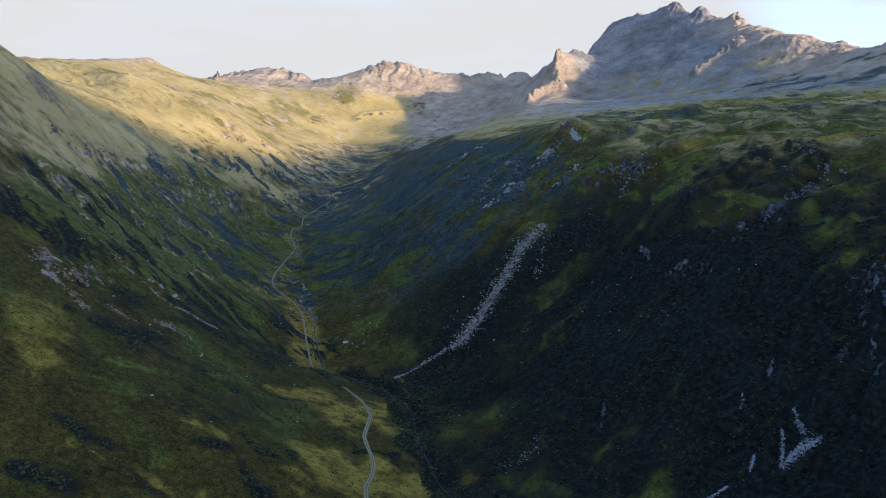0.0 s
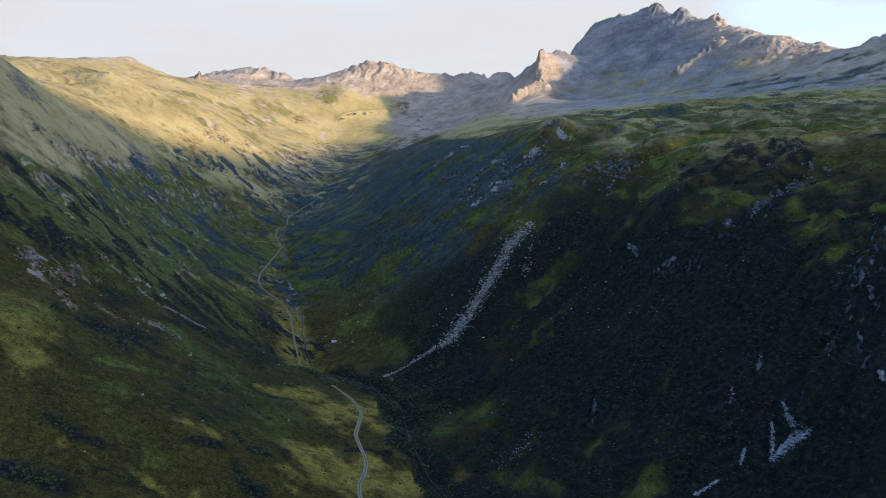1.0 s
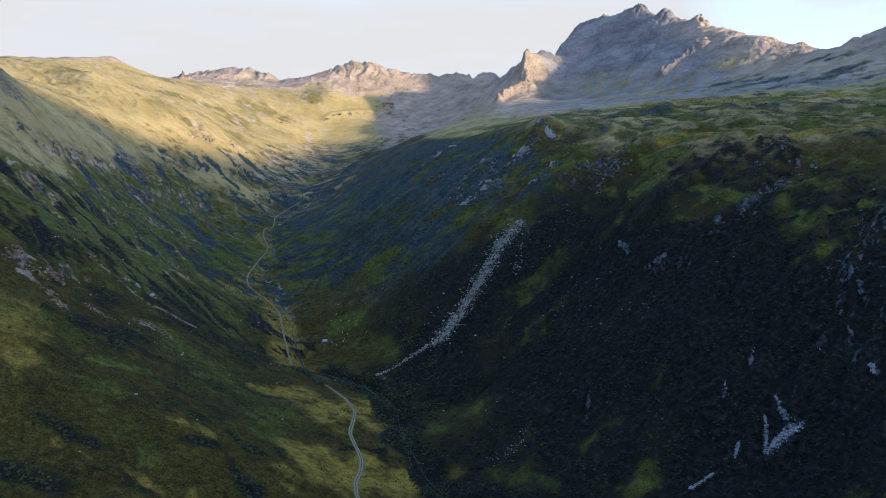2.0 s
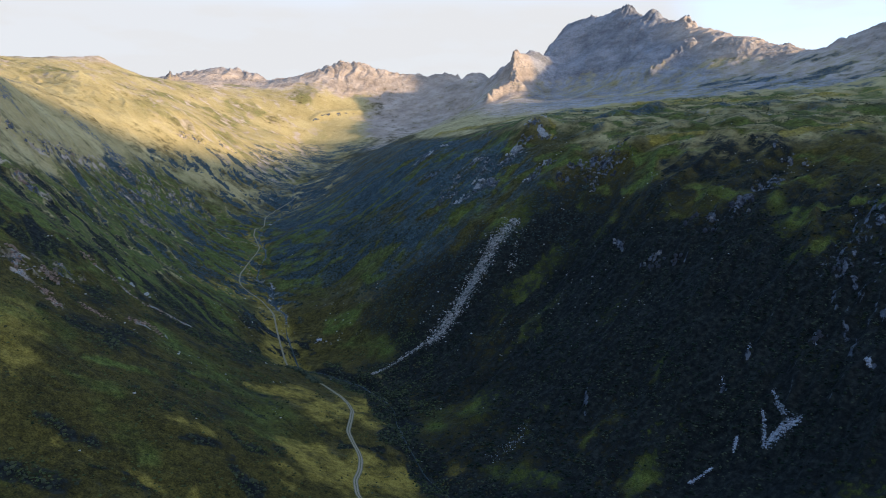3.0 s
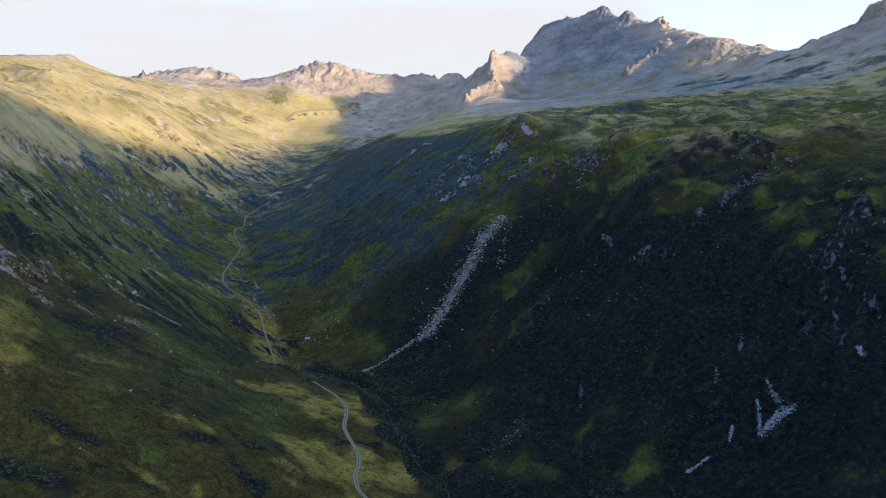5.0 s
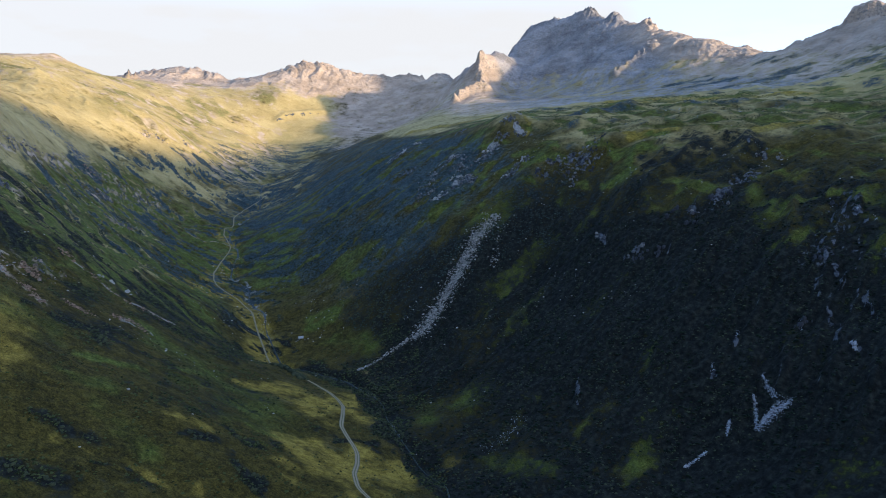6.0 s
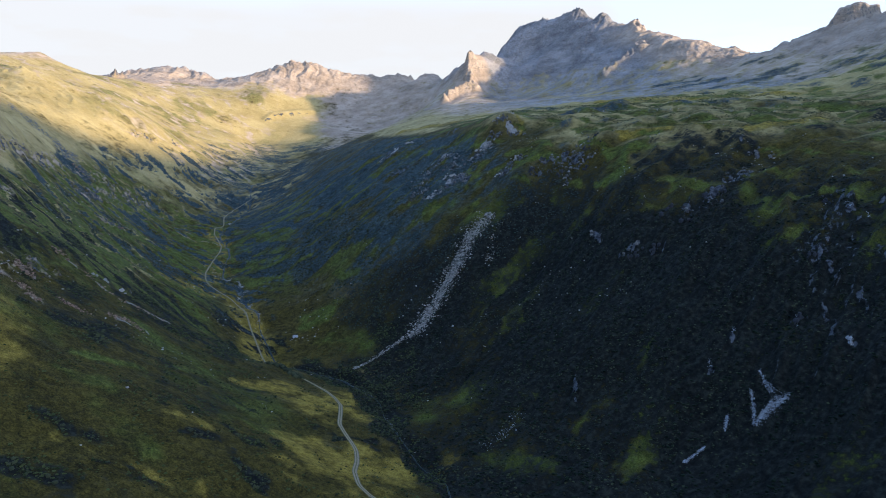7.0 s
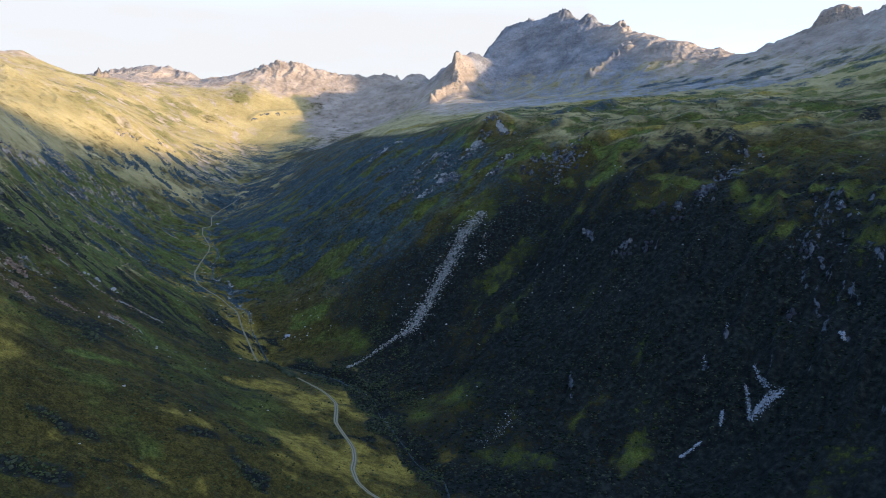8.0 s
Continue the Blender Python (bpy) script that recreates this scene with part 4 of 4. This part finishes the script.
tagged(new("stream", ribbon("stream", STREAM_LINE, (-1.8, -0.6, 0.6, 1.8), (0.15, 0.35, 0.35, 0.15), WATER, width=lambda s: np.interp(s, (0, 320, 420), (0.25, 0.3, 0.45)) * (1 + 0.4 * np.sin(s / 17.0) + 0.3 * np.sin(s / 7.3 + 1)))),
       "shallow mountain stream with white riffles over stones", "stream", kind="structure")
TRAIL = [(-262, 1002), (-246, 999), (-227, 1001), (-207, 993)]
tagged(new("footpath", ribbon("footpath", TRAIL, (-1.0, -0.7, 0.7, 1.0), (0.0, 0.12, 0.12, 0.0), GRAVEL)), "trodden earth footpath joining the valley road", "path", kind="structure")


def box(bm, x0, x1, y0, y1, z0, z1):
    v = [bm.verts.new(p) for p in ((x0, y0, z0), (x1, y0, z0), (x1, y1, z0), (x0, y1, z0), (x0, y0, z1), (x1, y0, z1), (x1, y1, z1), (x0, y1, z1))]
    for f in ((0, 3, 2, 1), (4, 5, 6, 7), (0, 1, 5, 4), (1, 2, 6, 5), (2, 3, 7, 6), (3, 0, 4, 7)):
        bm.faces.new([v[k] for k in f])


def part(name, bm, mat, parent, label=""):
    me = bpy.data.meshes.new(name)
    bm.to_mesh(me)
    bm.free()
    me.materials.append(mat)
    ob = new(name, me)
    ob.parent = parent
    return tagged(ob, label)


def plain(name, colour, roughness=0.85, scale=2.0):
    m, nodes, links, shader = material(name, roughness)
    b = noise_node(nodes, links, scale, 5)
    links.new(ramp(nodes, links, b, ((0.3, tuple(c * 0.7 for c in colour)), (0.7, tuple(min(1, c * 1.2) for c in colour)))), shader.inputs["Base Color"])
    return m


def build_hut(x, y, turn):
    hut = new("mountain_hut")
    zs = ground_z(np.array([x - 3, x + 3, x, x]), np.array([y, y, y - 3, y + 3]))
    hut.matrix_world = pose(x, y, float(zs.min()), 0, 0, turn) @ Matrix.Scale(0.65, 4)
    stone, sheet_roof, wood, glass = plain("hut_stone", (0.36, 0.35, 0.33)), plain("hut_roof_sheet", (0.30, 0.29, 0.28), 0.6), plain("hut_door_wood", (0.12, 0.08, 0.05)), plain("hut_pane", (0.03, 0.04, 0.05), 0.1)
    bm = bmesh.new()
    box(bm, -3.2, 3.2, -2.2, 2.2, -0.6, 2.6)
    for s in (-3.2, 3.2):
        a, b, c = bm.verts.new((s, -2.2, 2.6)), bm.verts.new((s, 2.2, 2.6)), bm.verts.new((s, 0, 4.0))
        bm.faces.new((a, b, c))
    part("wall", bm, stone, hut, "rough grey stone walls")
    for s in (-1, 1):
        bm = bmesh.new()
        v = [bm.verts.new(p) for p in ((-3.6, s * 2.6, 2.42), (3.6, s * 2.6, 2.42), (3.6, 0, 4.12), (-3.6, 0, 4.12), (-3.6, s * 2.6, 2.3), (3.6, s * 2.6, 2.3), (3.6, 0, 4.0), (-3.6, 0, 4.0))]
        for f in ((0, 1, 2, 3), (4, 7, 6, 5), (0, 4, 5, 1), (3, 2, 6, 7), (1, 5, 6, 2), (0, 3, 7, 4)):
            bm.faces.new([v[k] for k in f])
        part("roof", bm, sheet_roof, hut, "pale metal roof slope")
    bm = bmesh.new()
    box(bm, -0.5, 0.5, -2.26, -2.2, 0.0, 1.95)
    part("door", bm, wood, hut, "dark wooden door")
    for wx in (-2.0, 2.0):
        bm = bmesh.new()
        box(bm, wx - 0.35, wx + 0.35, -2.25, -2.2, 1.0, 1.7)
        part("window", bm, glass, hut)
    return tagged(hut, "small stone alpine hut with a pale metal roof", "hut")


build_hut(-91, 648, 12)


# ---------------------------------------------------------------- shrubs and stones
def leafy_material(name, dark, light):
    m, nodes, links, shader = material(name)
    geo = nodes.new("ShaderNodeNewGeometry")
    grain = noise_node(nodes, links, 1.6, 3, vector=geo.outputs["Position"])
    v = maths(nodes, links, "ADD", maths(nodes, links, "MULTIPLY", geo.outputs["Random Per Island"], 0.6), maths(nodes, links, "MULTIPLY", grain, 0.5))
    links.new(ramp(nodes, links, v, ((0.2, dark), (0.8, light))), shader.inputs["Base Color"])
    return m


def stone_material(name, dark, light):
    m, nodes, links, shader = material(name)
    geo = nodes.new("ShaderNodeNewGeometry")
    grain = noise_node(nodes, links, 0.9, 4, vector=geo.outputs["Position"])
    v = maths(nodes, links, "ADD", maths(nodes, links, "MULTIPLY", geo.outputs["Random Per Island"], 0.55), maths(nodes, links, "MULTIPLY", grain, 0.5))
    links.new(ramp(nodes, links, v, ((0.2, dark), (0.8, light))), shader.inputs["Base Color"])
    return m


# eastern alder is a darker copy of GREEN_ALDER; the slope's shade is in its colour
SHADED_ALDER = leafy_material("shaded_alder_leaves", (0.0050, 0.0078, 0.0056), (0.0130, 0.0185, 0.0105))
# alder leaves further off, paler and bluer to imitate haze
HAZED_ALDER = leafy_material("hazed_alder_leaves", (0.018, 0.026, 0.023), (0.043, 0.057, 0.045))
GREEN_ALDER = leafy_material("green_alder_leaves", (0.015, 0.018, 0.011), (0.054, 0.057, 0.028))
PALE_STONE = stone_material("pale_stone", (0.09, 0.081, 0.069), (0.36, 0.325, 0.28))
CHUTE_STONE = stone_material("chute_stone", (0.09, 0.09, 0.095), (0.40, 0.395, 0.40))
WARM_STONE = stone_material("warm_stone", (0.045, 0.029, 0.020), (0.25, 0.165, 0.112))


def lump(seed, faces=1, dome=False):
    """A knobbly closed lump of 20 or 80 faces, about 1 across the radius."""
    rng = np.random.RandomState(seed)
    bm = bmesh.new()
    bmesh.ops.create_icosphere(bm, subdivisions=faces, radius=1)
    bm.verts.ensure_lookup_table()
    v = np.array([q.co[:] for q in bm.verts])
    v *= (0.72 + 0.5 * rng.rand(len(v)))[:, None]
    f = np.array([[q.index for q in face.verts] for face in bm.faces])
    bm.free()
    if dome:  # what sits in the ground needs no underside
        f = f[v[f].mean(1)[:, 2] > -0.3]
    return v, f


def strew(name, spots_xy, sizes, flat, mat, label, category, seed, sink=0.25, variants=8, faces=1, rounded=False):
    """Many lumps on the ground as one mesh."""
    rng = np.random.RandomState(seed)
    shapes = [lump(seed + k, faces, True) for k in range(variants)]
    x, y = spots_xy[:, 0], spots_xy[:, 1]
    z = ground_z(x, y)
    verts, tris, start = [], [], 0
    pick = rng.randint(0, variants, len(x))
    for k, (v, f) in enumerate(shapes):
        mine = np.flatnonzero(pick == k)
        if not len(mine):
            continue
        a = rng.rand(len(mine)) * 2 * np.pi
        s = sizes[mine]
        stretch = 0.75 + 0.5 * rng.rand(len(mine), 3)
        p = v[None] * stretch[:, None] * s[:, None, None]
        p[..., 2] *= flat
        c, n = np.cos(a)[:, None], np.sin(a)[:, None]
        px, py = p[..., 0] * c - p[..., 1] * n, p[..., 0] * n + p[..., 1] * c
        p = np.stack([px + x[mine][:, None], py + y[mine][:, None], p[..., 2] + (z[mine] + s * flat * (1 - 2 * sink) * 0.8)[:, None]], -1)
        verts.append(p.reshape(-1, 3))
        tris.append((f[None] + (np.arange(len(mine)) * len(v))[:, None, None]).reshape(-1, 3) + start)
        start += p.shape[0] * p.shape[1]
    me = mesh_from(name, np.concatenate(verts), np.zeros((0, 4), np.int32), mat, np.concatenate(tris), rounded)
    return tagged(new(name, me), label, category, kind="stuff")


def scatter(n, x0, x1, y0, y1, keep, seed):
    rng = np.random.RandomState(seed)
    p = np.stack([x0 + (x1 - x0) * rng.rand(n), y0 + (y1 - y0) * rng.rand(n)], -1)
    return p[rng.rand(n) < keep(p[:, 0], p[:, 1])]


def line_points(line, n, spread, seed):
    rng = np.random.RandomState(seed)
    q = resample(line, 0.5)
    p = q[rng.randint(0, len(q), n)]
    return p + rng.randn(n, 2) * spread


def shrub_chance(x, y):
    c = covers(x, y, sheet(x, y), 0 * x)
    gap = 0.6 + 0.5 * fbm(x, y, 24, 3, 90) + np.where(x > -60, 0.8 * fbm((0.79 * x + 0.61 * y) / 3.0, 0.61 * x - 0.79 * y, 15, 3, 93), 0.8 * fbm((0.76 * x - 0.65 * y) / 3.0, 0.65 * x + 0.76 * y, 12, 3, 94))
    return smooth(0.46, 0.74, c["heath"] + c["hazed_heath"] + 0.25 * fbm(x, y, 11, 2, 91)) * np.clip(gap, 0.05, 1) * (1 - smooth(0.3, 0.5, c["debris"])) * (1 - 0.8 * smooth(0.3, 0.6, c["rock"])) * (1 - fade(ROAD_LOW, x, y, 3.5, 2)) * (1 - smooth(380, 394, sheet(x, y)) * smooth(60, 120, x))


rng = np.random.RandomState(5)
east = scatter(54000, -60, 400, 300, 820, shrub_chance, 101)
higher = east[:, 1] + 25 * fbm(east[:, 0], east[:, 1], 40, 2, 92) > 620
for spots, mat, label, seed in ((east[~higher], SHADED_ALDER, "dense dark green alder thicket on the steep slope", 11), (east[higher], HAZED_ALDER, "alder and willow thicket below the crags", 22)):
    strew("alder_thicket", spots, 0.35 + (0.75 if mat == HAZED_ALDER else 1.0) * rng.rand(len(spots)) ** 2.4, 0.5, mat, label, "shrubs", seed, rounded=True)
west = scatter(72000, -340, -10, 280, 900, shrub_chance, 102)
strew("alder_thicket", west, 0.32 + 0.95 * rng.rand(len(west)) ** 2.4, 0.75, GREEN_ALDER, "dark green alder shrubs in strips down the slope", "shrubs", 12, rounded=True)
q = line_points(SLIDE[3:], 420, 5.5, 105)
strew("alder_thicket", q, 0.35 + 0.7 * rng.rand(len(q)) ** 2, 0.8, HAZED_ALDER, "small alder bushes growing between the slide boulders", "shrubs", 23, rounded=True)
bank = line_points([(-82, 540), (-96, 553), (-106, 568)], 150, 2.0, 104)
strew("alder_thicket", bank, 0.8 + 1.3 * rng.rand(len(bank)), 0.9, GREEN_ALDER, "thick alder bushes hiding the road below the bend", "shrubs", 21, rounded=True)
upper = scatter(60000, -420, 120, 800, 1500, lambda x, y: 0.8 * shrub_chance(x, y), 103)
strew("alder_thicket", upper, 0.35 + 0.85 * rng.rand(len(upper)) ** 2, 0.55, HAZED_ALDER, "dark alder shrubs high up the valley sides", "shrubs", 17, rounded=True)


def dwarf_shrubs(n, x0, x1, y0, y1, seed, keep, label, mat):
    """Low cushions of heath, a few faces each, as one mesh."""
    p = scatter(n, x0, x1, y0, y1, keep, seed)
    rng = np.random.RandomState(seed + 1)
    k = len(p)
    a = rng.rand(k, 1) * 6.28 + np.arange(6)[None] * (2 * np.pi / 6)
    s = (0.25 + 0.75 * rng.rand(k, 1) ** 2)
    ring = s * (0.7 + 0.6 * rng.rand(k, 6))
    z = ground_z(p[:, 0], p[:, 1])[:, None]
    rim = np.stack([p[:, :1] + ring * np.cos(a), p[:, 1:] + ring * np.sin(a), z + s * (0.15 + 0.5 * rng.rand(k, 6) - 0.25)], -1)
    top = np.stack([p[:, 0] + 0.2 * s[:, 0] * rng.randn(k), p[:, 1] + 0.2 * s[:, 0] * rng.randn(k), z[:, 0] + s[:, 0] * (0.6 + 0.4 * rng.rand(k))], -1)
    verts = np.concatenate([rim, top[:, None]], 1).reshape(-1, 3)
    one = np.array([[j, (j + 1) % 6, 6] for j in range(6)])
    tris = (one[None] + (np.arange(k) * 7)[:, None, None]).reshape(-1, 3)
    me = mesh_from("dwarf_heath", verts, np.zeros((0, 4), np.int32), mat, tris, False)
    return tagged(new("dwarf_heath", me), label, "heath", kind="stuff")


def cushion_chance(x, y):
    c = covers(x, y, sheet(x, y), 0 * x)
    gap = np.clip(0.35 + 1.3 * fbm(x, y, 26, 4, 97), 0.03, 1)
    return gap * (0.2 + 0.8 * smooth(0.2, 0.5, c["heath"] + c["hazed_heath"])) * (1 - smooth(0.3, 0.5, c["debris"])) * (1 - 0.7 * smooth(0.3, 0.6, c["rock"])) * (1 - fade(ROAD_LOW, x, y, 2.2, 1)) * (1 - 0.5 * smooth(0.4, 0.65, np.maximum(c["dry"], c["meadow"])))


HEATHER = leafy_material("heather", (0.008, 0.011, 0.005), (0.062, 0.068, 0.022))
dwarf_shrubs(60000, -260, 10, 270, 620, 111, cushion_chance, "low cushions of dark heath in the olive grass", HEATHER)
dwarf_shrubs(36000, 150, 480, 590, 960, 113, lambda x, y: smooth(0.0, 0.3, fbm(x, y, 30, 4, 121)) * smooth(395, 410, sheet(x, y)), "low dark juniper and heath cushions on the plateau", HEATHER)
dwarf_shrubs(40000, -60, 380, 330, 760, 112, cushion_chance, "low dark heath between the alder shrubs", GREEN_ALDER)
q = line_points(SLIDE[3:], 3200, 4.2, 201)
r = line_points(SLIDE[:4], 330, 1.1, 202)
s = line_points([(81, 623), (88, 635), (92, 647), (99, 654)], 80, 2.2, 203)
slide = np.concatenate([q, r, s])
strew("rock_slide", slide, 0.2 + 0.8 * rng.rand(len(slide)) ** 2.5, 0.7, PALE_STONE, "pale grey rock slide of loose boulders down the slope", "rock slide", 13)
q = np.concatenate([line_points(line, 200, 1.5, 300 + k) for k, line in enumerate(TALUS_WEST)])
strew("talus", q, 0.2 + 0.7 * rng.rand(len(q)) ** 2.5, 0.7, WARM_STONE, "grey and reddish boulders strewn down the grassy slope", "boulders", 14)
q = np.concatenate([line_points(line, 240, 0.55, 400 + k) for k, line in enumerate(CHUTES[:6])] + [line_points(CHUTES[6], 110, 2.6, 407), line_points([(194, 351.5), (178, 351)], 700, 1.5, 408)] + [line_points(line, 22, 0.5, 410 + k) for k, line in enumerate(CHUTES[7:])])
strew("stone_chute", q, 0.16 + 0.36 * rng.rand(len(q)) ** 2.5, 0.7, CHUTE_STONE, "pale stones in a steep dark gully", "boulders", 15)
q = np.concatenate([line_points(STREAM_LINE[11:21], 420, 3.2, 501), line_points(STREAM_LINE[2:11], 70, 2.0, 502)])
strew("stream_stones", q, 0.15 + 0.45 * rng.rand(len(q)) ** 2.5, 0.65, PALE_STONE, "grey stones along the stream banks", "stones", 16)


def stone_chance(x, y):
    gap = fbm(x, y, 45, 3, 120)
    return smooth(0.05, 0.6, gap) * (1 - fade(ROAD_LOW, x, y, 3, 2)) * (1 - fade(STREAM_LINE, x, y, 3, 2))


q = np.concatenate([scatter(3600, 40, 430, 480, 900, stone_chance, 601), scatter(2200, -340, -90, 430, 900, stone_chance, 602), scatter(500, -120, 20, 560, 760, stone_chance, 603)])
strew("field_stones", q, 0.22 + 0.75 * rng.rand(len(q)) ** 3, 0.65, PALE_STONE, "pale stones scattered over the alpine pasture", "stones", 18)

GREY_STONE = stone_material("grey_stone", (0.018, 0.017, 0.017), (0.17, 0.155, 0.14))
BROWN_STONE = stone_material("brown_stone", (0.035, 0.027, 0.022), (0.25, 0.195, 0.155))
q = scatter(26000, -430, -180, 440, 1480, lambda x, y: smooth(0.25, 0.7, craggy(x, y)), 604)
strew("crag_rocks", q, 0.25 + 0.95 * rng.rand(len(q)) ** 2.5, 0.9, BROWN_STONE, "broken reddish-grey crags in the steep grass", "crags", 19)
q = scatter(30000, 0, 340, 420, 860, lambda x, y: smooth(0.25, 0.7, craggy(x, y)) * (1 - smooth(620, 480, y)), 605)
strew("crag_rocks", q, 0.3 + 1.4 * rng.rand(len(q)) ** 3, 1.0, GREY_STONE, "broken grey crags among dark heath", "crags", 20)


# ---------------------------------------------------------------- outcrops and boulders
def rock_block(x, y, s, seed, mat, flat=0.75):
    """One angular block of rock, half sunk into the ground."""
    rng = np.random.RandomState(seed)
    v, f = lump(rng.randint(1, 9999), 1)
    v = np.sign(v) * np.abs(v) ** 0.7 * (s * (0.6 + 0.8 * rng.rand(3)))
    v[:, 2] *= flat * 1.2
    a, tip = rng.rand() * 6.28, 0.5 * rng.randn()
    turn = np.array(Matrix.Rotation(a, 3, "Z") @ Matrix.Rotation(tip, 3, "X"))
    z = float(ground_z(np.array([x]), np.array([y]))[0])
    return mesh_from("rock", v @ turn.T + (x, y, z + 0.1 * s), np.zeros((0, 4), np.int32), mat, f, False)


OUTCROPS_WEST = [(-263, 469), (-256, 456), (-251, 446), (-243, 465), (-236, 461), (-232, 439), (-222, 430), (-326, 608), (-318, 598), (-291, 814), (-285, 820),
                 (-244, 526), (-386, 852), (-398, 958), (-388, 1006), (-374, 1030)]
OUTCROPS_EAST = [(74, 771), (66, 776), (83, 767), (76, 838), (51, 760), (110, 802), (135, 834), (157, 842), (138, 742), (115, 728), (27, 978), (48, 995)]
OUTCROPS_CLIFF = [(158, 704), (167, 681), (141, 692), (190, 676), (196, 695), (212, 711), (213, 544), (219, 523), (242, 534), (255, 534), (192, 518), (177, 524), (293, 462), (256, 422), (226, 391)]
# the cliff's shade is put into this stone's colour
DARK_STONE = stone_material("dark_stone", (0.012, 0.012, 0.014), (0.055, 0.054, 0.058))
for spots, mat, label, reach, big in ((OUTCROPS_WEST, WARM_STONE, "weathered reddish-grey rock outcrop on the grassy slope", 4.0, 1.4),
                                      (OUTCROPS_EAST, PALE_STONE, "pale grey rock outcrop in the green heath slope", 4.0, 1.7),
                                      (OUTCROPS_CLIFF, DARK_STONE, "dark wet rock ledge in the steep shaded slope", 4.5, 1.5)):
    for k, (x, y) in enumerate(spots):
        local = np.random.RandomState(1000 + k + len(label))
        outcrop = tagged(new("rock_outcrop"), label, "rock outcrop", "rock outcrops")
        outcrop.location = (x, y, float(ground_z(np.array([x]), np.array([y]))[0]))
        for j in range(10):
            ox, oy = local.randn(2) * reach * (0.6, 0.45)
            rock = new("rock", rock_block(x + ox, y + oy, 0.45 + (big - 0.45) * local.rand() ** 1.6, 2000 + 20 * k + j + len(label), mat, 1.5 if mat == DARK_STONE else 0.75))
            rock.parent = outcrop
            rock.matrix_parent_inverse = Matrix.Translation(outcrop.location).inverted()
BOULDERS = [(-224, 535, 1.6), (-222, 537, 1.2), (-218, 541, 1.9), (-216, 540, 1.1), (-207, 539, 1.8), (-204, 538, 1.2), (-158, 372, 0.7), (-127, 373, 0.6), (-160, 310, 0.5),
            (30, 560, 0.7), (12, 500, 0.6), (-52, 640, 0.8), (-70, 668, 0.7), (-100, 660, 0.6), (-108, 500, 0.6), (-104, 505, 0.5), (112, 560, 0.7), (150, 560, 0.7), (-84, 690, 0.8)]
for k, (x, y, s) in enumerate(BOULDERS):
    ob = new("boulder", rock_block(x, y, s, 3000 + k, PALE_STONE, 0.6))
    tagged(ob, "large pale boulder lying in the alpine grass" if s > 1 else "small pale boulder lying in the alpine grass", "boulder", "boulders")
